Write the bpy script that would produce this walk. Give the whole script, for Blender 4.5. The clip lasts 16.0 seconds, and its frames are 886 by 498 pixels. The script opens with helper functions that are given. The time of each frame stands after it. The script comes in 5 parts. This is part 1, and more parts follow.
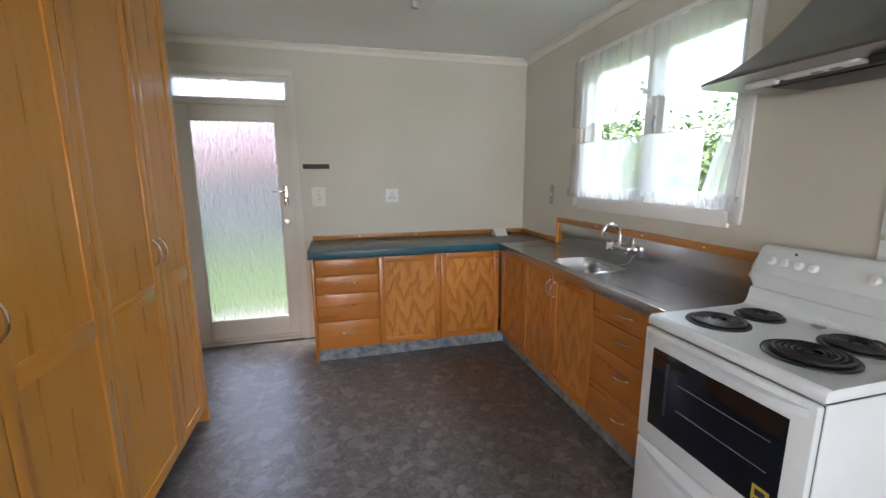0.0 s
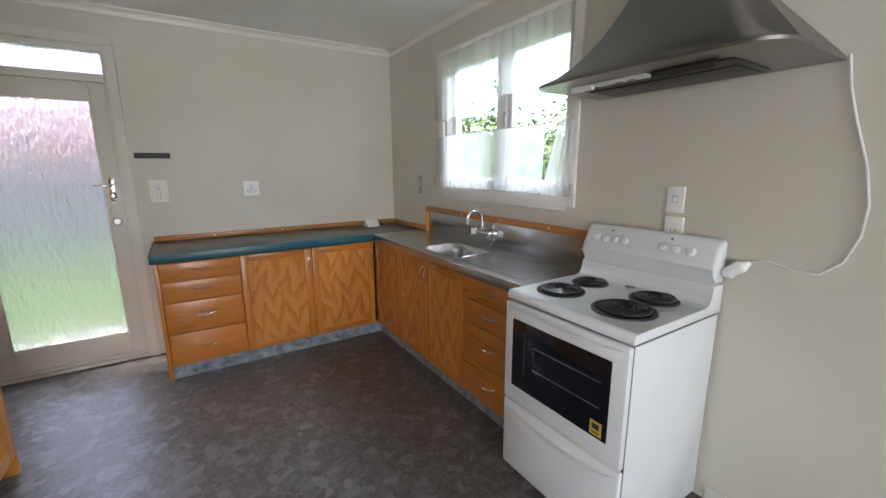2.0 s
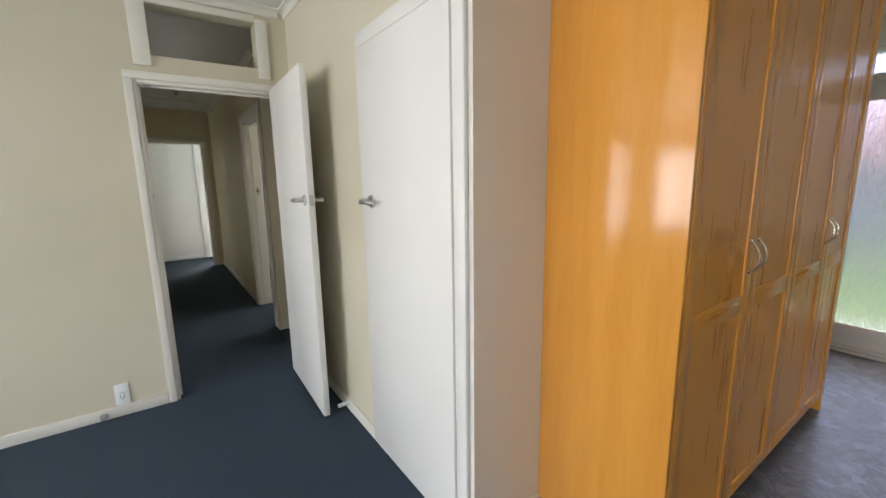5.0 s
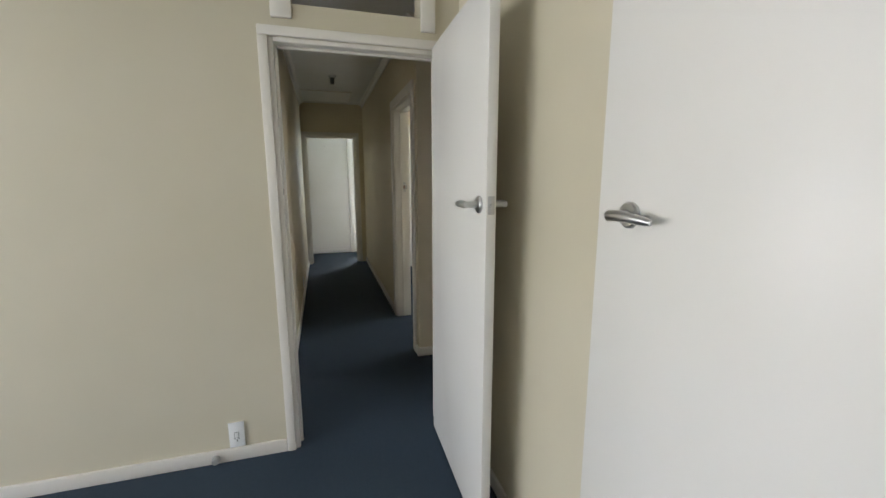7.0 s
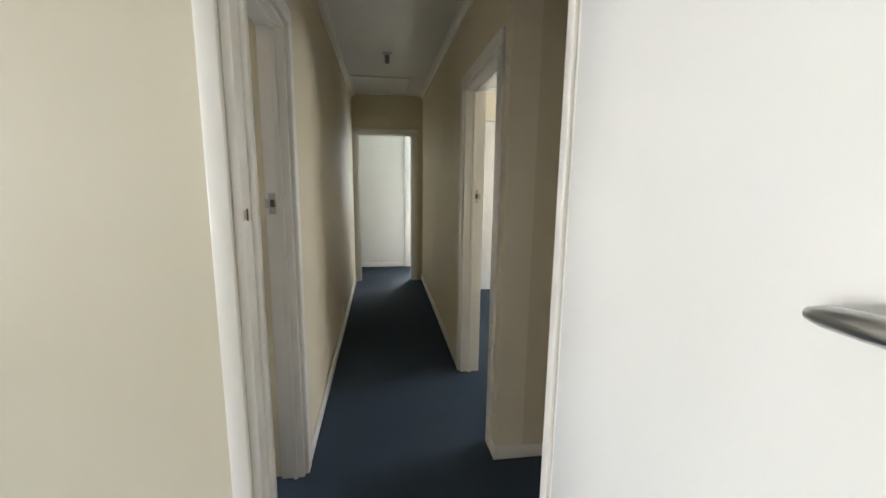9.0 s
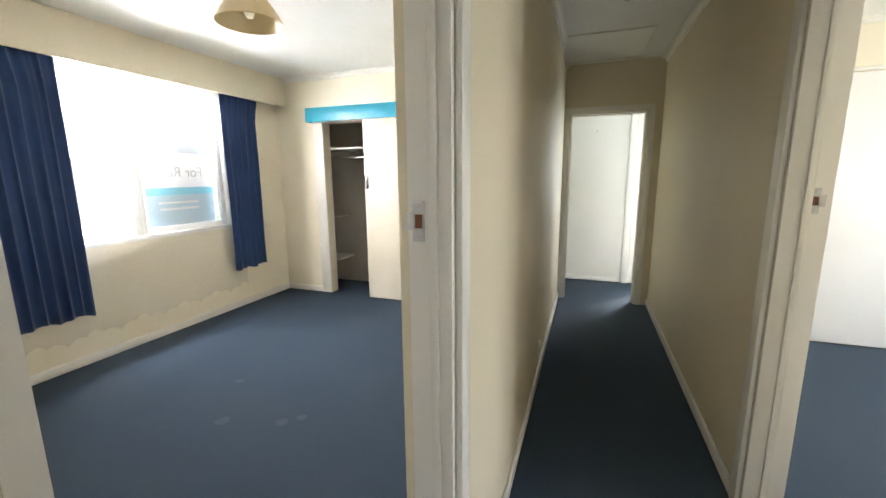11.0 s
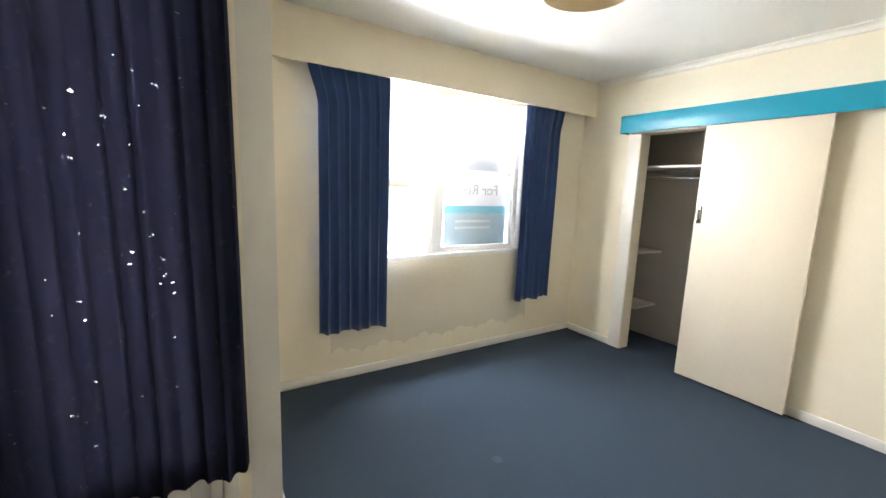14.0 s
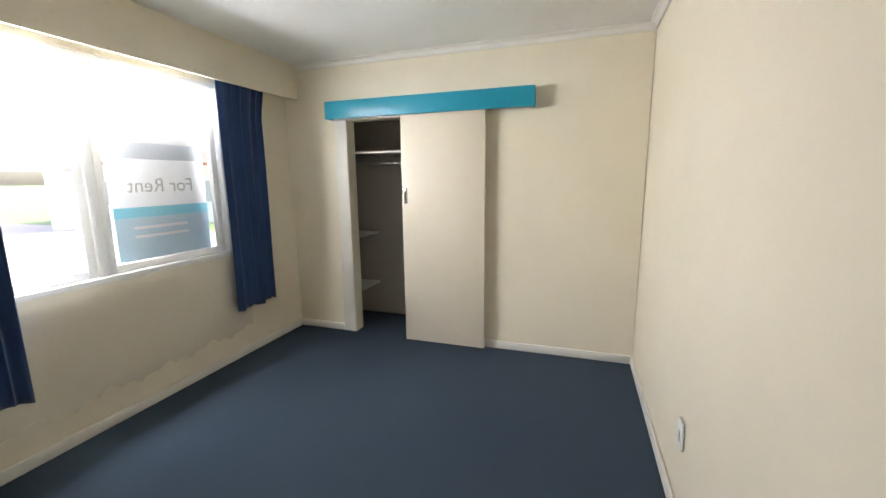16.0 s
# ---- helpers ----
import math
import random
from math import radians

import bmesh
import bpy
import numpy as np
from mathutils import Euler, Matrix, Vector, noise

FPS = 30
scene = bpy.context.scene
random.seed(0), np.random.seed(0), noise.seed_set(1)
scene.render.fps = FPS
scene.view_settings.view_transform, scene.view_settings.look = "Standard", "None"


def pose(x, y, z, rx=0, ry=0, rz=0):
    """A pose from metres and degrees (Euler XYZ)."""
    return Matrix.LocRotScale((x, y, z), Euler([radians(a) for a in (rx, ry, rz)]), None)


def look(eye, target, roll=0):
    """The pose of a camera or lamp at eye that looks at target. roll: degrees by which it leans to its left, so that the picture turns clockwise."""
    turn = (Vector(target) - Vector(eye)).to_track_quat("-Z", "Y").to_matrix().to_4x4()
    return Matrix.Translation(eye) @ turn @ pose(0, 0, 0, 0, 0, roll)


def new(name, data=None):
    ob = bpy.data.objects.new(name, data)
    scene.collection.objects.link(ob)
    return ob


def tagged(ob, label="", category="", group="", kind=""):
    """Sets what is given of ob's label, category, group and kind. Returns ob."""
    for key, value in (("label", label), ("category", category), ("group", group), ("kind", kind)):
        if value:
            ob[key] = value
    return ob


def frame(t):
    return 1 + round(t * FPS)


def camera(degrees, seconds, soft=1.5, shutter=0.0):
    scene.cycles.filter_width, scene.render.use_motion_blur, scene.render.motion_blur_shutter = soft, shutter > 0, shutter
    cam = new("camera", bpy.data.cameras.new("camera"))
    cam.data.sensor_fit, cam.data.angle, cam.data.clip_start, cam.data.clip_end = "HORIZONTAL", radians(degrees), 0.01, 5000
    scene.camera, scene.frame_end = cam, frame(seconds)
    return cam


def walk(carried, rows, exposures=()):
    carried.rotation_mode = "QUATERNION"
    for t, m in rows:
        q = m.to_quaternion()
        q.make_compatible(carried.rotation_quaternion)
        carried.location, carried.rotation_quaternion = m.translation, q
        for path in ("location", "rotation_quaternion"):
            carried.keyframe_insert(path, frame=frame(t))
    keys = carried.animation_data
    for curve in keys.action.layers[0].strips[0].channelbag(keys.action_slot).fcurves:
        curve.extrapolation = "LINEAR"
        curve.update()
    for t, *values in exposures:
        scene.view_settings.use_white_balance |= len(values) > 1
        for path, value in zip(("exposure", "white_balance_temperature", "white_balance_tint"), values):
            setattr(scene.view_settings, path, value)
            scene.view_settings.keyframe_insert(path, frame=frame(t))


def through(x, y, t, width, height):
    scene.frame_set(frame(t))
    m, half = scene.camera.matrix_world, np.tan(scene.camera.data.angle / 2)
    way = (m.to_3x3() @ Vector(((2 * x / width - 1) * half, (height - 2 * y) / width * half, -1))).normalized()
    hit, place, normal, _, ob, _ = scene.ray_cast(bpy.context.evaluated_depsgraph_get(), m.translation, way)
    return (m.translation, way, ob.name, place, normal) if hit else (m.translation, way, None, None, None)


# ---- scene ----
cam = camera(95.4, 16.0)
PATH = [
    (0, (0.016, 0.022, 1.458), (0.514, 1.926, 1.102), -0.3),
    (0.5, (0.011, 0.022, 1.45), (0.666, 1.875, 1.079), -0.2),
    (1, (0.021, 0.018, 1.446), (0.837, 1.804, 1.068), -0.2),
    (1.5, (0.019, 0.009, 1.452), (0.985, 1.716, 1.063), -0.3),
    (2, (0.015, -0.007, 1.454), (1.072, 1.643, 1.054), -0.3),
    (2.5, (0.047, -0.027, 1.451), (1.039, 1.663, 1.052), 0.0),
    (3, (0.156, -0.118, 1.441), (0.814, 1.732, 1.059), 0.6),
    (3.5, (0.155, -0.207, 1.438), (0.178, 1.757, 1.063), 1.1),
    (4, (0.081, -0.327, 1.445), (-0.692, 1.478, 1.063), -0.0),
    (4.5, (-0.125, -0.455, 1.419), (-1.447, 1.002, 1.062), -1.1),
    (5, (-0.287, -0.542, 1.412), (-1.898, 0.589, 1.062), -1.0),
    (7.5, (-1.554, -0.305, 1.389), (-3.463, 0.183, 1.045), 0.3),
    (8, (-1.831, -0.242, 1.389), (-3.762, 0.153, 1.052), 0.7),
    (10.5, (-3.164, -0.361, 1.421), (-5.123, -0.557, 1.069), -0.8),
    (11, (-3.372, -0.38, 1.399), (-5.226, -1.04, 1.041), -0.5),
    (11.5, (-3.55, -0.372, 1.41), (-5.146, -1.52, 1.045), 0.3),
    (12, (-3.609, -0.493, 1.407), (-4.938, -1.944, 1.054), 0.8),
    (12.5, (-3.631, -0.636, 1.427), (-4.795, -2.229, 1.102), 1.3),
    (13, (-3.717, -0.798, 1.43), (-4.777, -2.465, 1.118), 2.1),
    (13.5, (-3.865, -0.982, 1.456), (-4.868, -2.684, 1.149), 2.6),
    (14, (-3.977, -1.084, 1.47), (-5.041, -2.751, 1.166), 2.2),
    (14.5, (-4.041, -1.161, 1.465), (-5.268, -2.713, 1.166), 1.1),
    (15, (-4.049, -1.243, 1.483), (-5.472, -2.615, 1.179), -0.0),
    (15.5, (-4.074, -1.28, 1.46), (-5.724, -2.367, 1.148), -0.6),
    (16, (-4.104, -1.254, 1.48), (-5.972, -1.879, 1.133), -0.7),
]
walk(cam, [(t, look(eye, target, roll)) for t, eye, target, roll in PATH], [(0, 3.1), (1.5, 3.0), (3, 3.05), (3.8, 3.15), (5, 2.85), (7.5, 2.6), (8.2, 2.85), (10.5, 3.7), (11.5, 3.8), (12.3, 3.6), (14.5, 3.55), (16, 2.95)])

# ---------------------------------------------------------------- world and light
world = bpy.data.worlds.new("sky")
scene.world = world
world.use_nodes = True
wn = world.node_tree
wn.nodes.clear()
w_out = wn.nodes.new("ShaderNodeOutputWorld")
w_bg = wn.nodes.new("ShaderNodeBackground")
w_sky = wn.nodes.new("ShaderNodeTexSky")
w_sky.sky_type = "NISHITA"
w_sky.sun_disc = False
w_sky.sun_elevation = radians(52)
w_sky.sun_rotation = radians(-70)
w_sky.air_density = 1.0
w_sky.dust_density = 4.0
w_bg.inputs["Strength"].default_value = 0.15
wn.links.new(w_sky.outputs[0], w_bg.inputs["Color"])
wn.links.new(w_bg.outputs[0], w_out.inputs["Surface"])

sun_data = bpy.data.lights.new("sun", "SUN")
sun_data.energy = 1.2
sun_data.angle = radians(12)
sun_data.color = (1.0, 0.96, 0.9)
sun = new("sun", sun_data)
sun.matrix_world = look((-10 * math.sin(radians(70)), 10 * math.cos(radians(70)), 13), (0, 0, 0))


def window_light(name, eye, target, wide, high, power, color=(0.97, 0.965, 1.0)):
    """An area lamp added outside a window or door to stand in for the sky's light."""
    d = bpy.data.lights.new(name, "AREA")
    d.shape, d.size, d.size_y, d.energy, d.color = "RECTANGLE", wide, high, power, color
    ob = new(name, d)
    ob.matrix_world = look(eye, target)
    return ob


# added sky lamps; those of kitchen window and back door hang above the openings
window_light("sky_bedroom_window", (-5.75, -4.30, 1.97), (-5.75, 0, 1.2), 1.9, 0.6, 36)
# shines through an unseen south window that is added for its light
window_light("sky_living_south", (-0.75, -5.45, 1.45), (-0.75, 0, 1.3), 3.3, 1.6, 28)
window_light("sky_living_west", (-3.55, -3.85, 1.35), (0, -3.6, 1.2), 1.75, 1.7, 11)
window_light("sky_porch_door", (-3.75, -3.25, 1.35), (-3.75, 0, 1.2), 0.5, 1.6, 4)
window_light("sky_kitchen_window", (3.1, 2.15, 3.3), (1.4, 2.1, 1.5), 2.2, 1.1, 33, (0.80, 0.90, 1.0))
window_light("sky_back_door", (-0.78, 5.7, 3.7), (-0.78, 3.4, 0.9), 1.6, 1.4, 13, (0.86, 0.91, 1.0))
# these three brighten the far rooms through added, unseen windows
window_light("sky_opposite_room", (-5.9, 4.0, 1.6), (-5.9, 0, 1.2), 2.0, 1.3, 10)
window_light("sky_end_room_south", (-9.25, -2.45, 1.5), (0, -2.2, 1.3), 1.9, 1.2, 14, (0.82, 0.9, 1.0))
window_light("sky_end_room_north", (-9.25, 0.82, 1.5), (0, 0.7, 1.3), 0.95, 1.2, 5, (0.82, 0.9, 1.0))

# ---------------------------------------------------------------- materials
class Mat:
    """A node material with a Principled shader and short ways to add to it."""

    def __init__(self, name, color=(0.8, 0.8, 0.8), rough=0.5, metal=0.0, **more):
        self.m = bpy.data.materials.new(name)
        self.m.use_nodes = True
        self.t = self.m.node_tree
        self.b = self.t.nodes["Principled BSDF"]
        self.b.inputs["Base Color"].default_value = (*color, 1)
        self.b.inputs["Roughness"].default_value = rough
        self.b.inputs["Metallic"].default_value = metal
        for k, v in more.items():
            self.b.inputs[k.replace("_", " ")].default_value = v

    def node(self, kind, **props):
        n = self.t.nodes.new(kind)
        for k, v in props.items():
            n.inputs[k.replace("_", " ")].default_value = v
        return n

    def link(self, a, b):
        self.t.links.new(a, b)

    def coords(self, scale=(1, 1, 1)):
        c = self.node("ShaderNodeTexCoord")
        m = self.node("ShaderNodeMapping")
        m.inputs["Scale"].default_value = scale
        self.link(c.outputs["Object"], m.inputs["Vector"])
        return m.outputs["Vector"]

    def noise(self, scale, detail=4, rough=0.55, stretch=(1, 1, 1), vec=None):
        n = self.node("ShaderNodeTexNoise", Scale=scale, Detail=detail, Roughness=rough)
        self.link(vec if vec else self.coords(stretch), n.inputs["Vector"])
        return n.outputs["Fac"]

    def ramp(self, fac, *stops):
        r = self.node("ShaderNodeValToRGB")
        e = r.color_ramp.elements
        while len(e) < len(stops):
            e.new(0.5)
        for el, (p, c) in zip(e, stops):
            el.position = p
            el.color = (*c, 1) if len(c) == 3 else c
        self.link(fac, r.inputs["Fac"])
        return r.outputs["Color"]

    def mix(self, fac, a, b, mode="MIX"):
        n = self.t.nodes.new("ShaderNodeMix")
        n.data_type, n.blend_type = "RGBA", mode
        for sock, v in ((n.inputs[0], fac), (n.inputs[6], a), (n.inputs[7], b)):
            if hasattr(v, "links"):
                self.link(v, sock)
            elif isinstance(v, (int, float)):
                sock.default_value = v
            else:
                sock.default_value = (*v, 1)
        return n.outputs[2]

    def color(self, c):
        self.link(c, self.b.inputs["Base Color"])
        return self

    def rough(self, fac, lo, hi):
        n = self.node("ShaderNodeMapRange")
        n.inputs["To Min"].default_value, n.inputs["To Max"].default_value = lo, hi
        self.link(fac, n.inputs["Value"])
        self.link(n.outputs[0], self.b.inputs["Roughness"])
        return self

    def bump(self, fac, strength=0.2, dist=0.002):
        n = self.node("ShaderNodeBump", Strength=strength, Distance=dist)
        self.link(fac, n.inputs["Height"])
        if self.b.inputs["Normal"].links:
            self.link(self.b.inputs["Normal"].links[0].from_socket, n.inputs["Normal"])
        self.link(n.outputs[0], self.b.inputs["Normal"])
        return self


def paint(name, base, rough, relief=0.12, dirt=0.06):
    m = Mat(name, base, rough)
    big = m.noise(1.3, 2, 0.5)
    fine = m.noise(160, 3)
    dark = tuple(c * (1 - dirt) * (0.99, 0.985, 0.96)[i] for i, c in enumerate(base))
    m.color(m.ramp(big, (0.3, dark), (0.7, base)))
    m.rough(m.noise(2, 1), rough - 0.01, rough + 0.02)
    if relief > 0.1:
        m.bump(fine, relief, 0.0015)
        m.bump(m.noise(14, 3), relief * 0.6, 0.003)
    return m.m


def timber(name, grain, dark, mid, light, cathedral=0.0, rough=0.28):
    """Varnished wood; grain: the axis along which it runs."""
    m = Mat(name, mid, rough)
    st = [1.0, 1.0, 1.0]
    st["xyz".index(grain)] = 0.16 if cathedral else 0.07
    c = m.node("ShaderNodeTexCoord")
    info = m.node("ShaderNodeObjectInfo")
    off = m.node("ShaderNodeVectorMath")
    off.operation = "MULTIPLY_ADD"
    off.inputs[1].default_value = (3.1, 2.7, 1.9)
    m.link(info.outputs["Random"], off.inputs[0])
    m.link(c.outputs["Object"], off.inputs[2])
    mp = m.node("ShaderNodeMapping")
    mp.inputs["Scale"].default_value = st
    m.link(off.outputs[0], mp.inputs["Vector"])
    v = mp.outputs["Vector"]
    fibre = m.noise(170, 6, 0.65, vec=v)
    streak = m.noise(22, 5, 0.6, vec=v)
    wide = m.noise(4.5, 3, 0.5, vec=v)
    col = m.ramp(streak, (0.25, dark), (0.5, mid), (0.78, light))
    if cathedral:
        def op(kind, x, y):
            n = m.node("ShaderNodeMath")
            n.operation = kind
            for k, q in enumerate((x, y)):
                if hasattr(q, "links"):
                    m.link(q, n.inputs[k])
                else:
                    n.inputs[k].default_value = q
            return n.outputs[0]
        sp = m.node("ShaderNodeSeparateXYZ")
        m.link(off.outputs[0], sp.inputs[0])
        across = op("MULTIPLY", op("ADD", sp.outputs["X"], sp.outputs["Y"]), 6.5)
        across = op("ADD", across, op("MULTIPLY", m.noise(3.2, 2, vec=off.outputs[0]), 1.5))
        peaks = op("MULTIPLY", op("PINGPONG", across, 0.5), 1.7)
        rise = op("MULTIPLY", sp.outputs["Z"], 4.2)
        total = op("ADD", op("ADD", peaks, rise), op("MULTIPLY", m.noise(2.6, 2, vec=off.outputs[0]), 0.8))
        total = op("ADD", total, op("MULTIPLY", m.noise(48, 3, vec=v), 0.65))
        fr = m.node("ShaderNodeMath")
        fr.operation = "FRACT"
        m.link(total, fr.inputs[0])
        rings = m.ramp(fr.outputs[0], (0.0, light), (0.4, light), (0.62, mid), (0.9, dark), (1.0, light))
        col = m.mix(cathedral, col, rings)
    col = m.mix(0.35, col, m.ramp(wide, (0.3, dark), (0.7, light)))
    col = m.mix(0.18, col, m.ramp(fibre, (0.35, dark), (0.6, light)))
    m.color(col)
    m.rough(streak, rough - 0.06, rough + 0.08)
    m.bump(fibre, 0.04, 0.001)
    m.b.inputs["Coat Weight"].default_value = 0.12
    m.b.inputs["Specular IOR Level"].default_value = 0.4
    m.b.inputs["Coat Roughness"].default_value = 0.16
    return m.m


M_WALL_K = paint("paint_grey_cream", (0.645, 0.625, 0.555), 0.55)
M_WALL_L = paint("paint_living_cream", (0.66, 0.61, 0.475), 0.5)
M_WALL_B = paint("paint_warm_cream", (0.84, 0.765, 0.61), 0.5)
M_WALL_H = paint("paint_hall_cream", (0.74, 0.66, 0.49), 0.5)
M_CEIL = paint("paint_ceiling", (0.80, 0.80, 0.785), 0.3, 0.08)
M_TRIM = paint("paint_trim", (0.83, 0.80, 0.74), 0.28, 0.06)
M_DOOR = paint("paint_door", (0.84, 0.83, 0.80), 0.25, 0.07)
M_EXT = paint("paint_exterior_door", (0.74, 0.72, 0.67), 0.4, 0.1, 0.12)
M_WHITE = paint("paint_white", (0.84, 0.84, 0.83), 0.35)
M_SLIDE = paint("paint_sliding_door", (0.79, 0.71, 0.57), 0.45)
# darker and greyer than the bedroom's warm cream
M_ROBE = paint("darker_cream_wardrobe_inside", (0.52, 0.48, 0.42), 0.6)
M_BLUE = paint("paint_turquoise", (0.012, 0.30, 0.43), 0.35, 0.1)
PINE = ((0.64, 0.265, 0.043), (0.73, 0.325, 0.053), (0.78, 0.38, 0.07))
RIMU = ((0.37, 0.12, 0.021), (0.48, 0.172, 0.031), (0.56, 0.22, 0.044))
OREGON = ((0.27, 0.08, 0.015), (0.50, 0.18, 0.034), (0.64, 0.28, 0.065))
M_PINE_Z = timber("varnished_pine_upright", "z", *PINE)
M_PINE_Y = timber("varnished_pine_rail", "y", *PINE)
M_PINE_X = timber("varnished_pine_drawer", "x", *PINE)
M_RIMU_Z = timber("varnished_unit_upright", "z", *RIMU)
M_RIMU_Y = timber("varnished_unit_side_rail", "y", *RIMU)
M_RIMU_X = timber("varnished_unit_rail", "x", *RIMU)
M_PLY_Z = timber("varnished_veneer", "z", *OREGON, cathedral=0.88)
M_PINE_END = timber("varnished_pine_end", "z", *PINE, rough=0.12)
M_PATCH = timber("bare_pine_patch", "z", (0.5, 0.26, 0.08), (0.62, 0.34, 0.11), (0.7, 0.42, 0.17))
M_SPLASH = timber("varnished_upstand", "x", (0.25, 0.1, 0.03), (0.42, 0.18, 0.05), (0.5, 0.24, 0.08))
M_SPLASH_Y = timber("varnished_upstand_side", "y", (0.25, 0.1, 0.03), (0.42, 0.18, 0.05), (0.5, 0.24, 0.08))


def vinyl():
    m = Mat("vinyl_floor", (0.1, 0.1, 0.1), 0.34)
    v = m.coords()
    warp = m.node("ShaderNodeTexNoise", Scale=9.0, Detail=3.0)
    m.link(v, warp.inputs["Vector"])
    add = m.node("ShaderNodeVectorMath")
    add.operation = "MULTIPLY_ADD"
    add.inputs[1].default_value = (0.11, 0.11, 0.11)
    m.link(warp.outputs["Color"], add.inputs[0])
    m.link(v, add.inputs[2])

    def leaves(scale, soft):
        vo = m.node("ShaderNodeTexVoronoi")
        vo.feature = "SMOOTH_F1"
        vo.inputs["Scale"].default_value, vo.inputs["Smoothness"].default_value = scale, soft
        m.link(add.outputs[0], vo.inputs["Vector"])
        sep = m.node("ShaderNodeSeparateColor")
        m.link(vo.outputs["Color"], sep.inputs[0])
        return sep.outputs[0]
    leaf = m.ramp(leaves(17, 0.22), (0.0, (0.07, 0.063, 0.061)), (0.4, (0.088, 0.08, 0.078)), (0.68, (0.115, 0.107, 0.108)), (0.9, (0.21, 0.206, 0.22)))
    small = m.ramp(leaves(41, 0.3), (0.1, (0.07, 0.063, 0.06)), (0.55, (0.1, 0.093, 0.092)), (0.95, (0.17, 0.165, 0.172)))
    leaf = m.mix(0.3, leaf, small)
    fleck = m.noise(38, 5, 0.7, vec=add.outputs[0])
    col = m.mix(m.ramp(fleck, (0.46, (0, 0, 0)), (0.68, (0.7, 0.7, 0.7))), leaf, (0.21, 0.2, 0.205))
    big = m.noise(1.1, 3, vec=v)
    col = m.mix(m.ramp(big, (0.35, (0, 0, 0)), (0.7, (0.35, 0.35, 0.35))), col, (0.085, 0.068, 0.058))
    m.color(col)
    m.rough(m.noise(5, 5, 0.65), 0.24, 0.40)
    m.bump(m.noise(220, 2), 0.12, 0.0008)
    m.bump(m.noise(3, 2), 0.12, 0.006)
    return m.m


def carpet():
    m = Mat("navy_carpet", (0.03, 0.05, 0.085), 0.95)
    pile = m.noise(420, 3, 0.7)
    mid = m.noise(55, 4, 0.6)
    wear = m.noise(1.7, 5, 0.6)
    col = m.ramp(pile, (0.3, (0.010, 0.021, 0.038)), (0.62, (0.036, 0.061, 0.092)))
    col = m.mix(m.ramp(mid, (0.4, (0, 0, 0)), (0.65, (0.45, 0.45, 0.45))), col, (0.036, 0.056, 0.082))
    col = m.mix(m.ramp(wear, (0.48, (0, 0, 0)), (0.8, (0.3, 0.3, 0.3))), col, (0.046, 0.066, 0.09))
    m.color(col)
    m.bump(pile, 0.6, 0.004)
    m.bump(mid, 0.3, 0.004)
    return m.m


def steel(name, stretch, base=(0.5, 0.5, 0.5), rough=0.3):
    m = Mat(name, base, rough, 1.0)
    m.color(m.ramp(m.noise(3, 3), (0.3, tuple(c * 0.94 for c in base)), (0.7, base)))
    return m.m


def fabric(name, base, alt, weave=500):
    m = Mat(name, base, 0.85)
    m.color(m.ramp(m.noise(2.5, 5, 0.65), (0.35, base), (0.75, alt)))
    m.bump(m.noise(weave, 2), 0.35, 0.001)
    m.b.inputs["Sheen Weight"].default_value = 0.2
    return m.m


def sheer(name, tint, clear, weave=700, through=0.6):
    """A thin net: part see-through, part lit through from behind."""
    m = Mat(name, tint, 0.8)
    tr = m.node("ShaderNodeBsdfTranslucent")
    tr.inputs["Color"].default_value = (*tint, 1)
    tp = m.node("ShaderNodeBsdfTransparent")
    a = m.node("ShaderNodeMixShader")
    a.inputs[0].default_value = through
    m.link(m.b.outputs[0], a.inputs[1])
    m.link(tr.outputs[0], a.inputs[2])
    b = m.node("ShaderNodeMixShader")
    r = m.node("ShaderNodeMapRange")
    r.inputs["To Min"].default_value, r.inputs["To Max"].default_value = clear - min(0.1, clear), clear + min(0.1, clear)
    m.link(m.noise(weave, 2), r.inputs["Value"])
    m.link(r.outputs[0], b.inputs[0])
    m.link(a.outputs[0], b.inputs[1])
    m.link(tp.outputs[0], b.inputs[2])
    m.link(b.outputs[0], m.t.nodes["Material Output"].inputs["Surface"])
    return m.m


def clear_glass():
    m = Mat("window_glass", (1, 1, 1), 0.02)
    tp = m.node("ShaderNodeBsdfTransparent")
    gl = m.node("ShaderNodeBsdfGlossy")
    gl.inputs["Roughness"].default_value = 0.02
    lw = m.node("ShaderNodeLayerWeight", Blend=0.12)
    fr = m.node("ShaderNodeMath")
    fr.operation = "MULTIPLY"
    fr.inputs[1].default_value = 0.5
    m.link(lw.outputs["Facing"], fr.inputs[0])
    mx = m.node("ShaderNodeMixShader")
    m.link(fr.outputs[0], mx.inputs[0])
    m.link(tp.outputs[0], mx.inputs[1])
    m.link(gl.outputs[0], mx.inputs[2])
    m.link(mx.outputs[0], m.t.nodes["Material Output"].inputs["Surface"])
    return m.m


def rain_glass():
    """Obscure glass with a hammered, running relief."""
    m = Mat("obscure_glass", (0.41, 0.415, 0.48), 0.4, 0.0, Transmission_Weight=1.0, IOR=1.3)
    runs = m.noise(40, 2, 0.5, (1, 1, 0.32))
    cells = m.node("ShaderNodeTexVoronoi", Scale=44.0)
    m.link(m.coords((1, 1, 0.55)), cells.inputs["Vector"])
    m.bump(runs, 1.0, 0.026)
    m.bump(cells.outputs["Distance"], 0.5, 0.006)
    return m.m


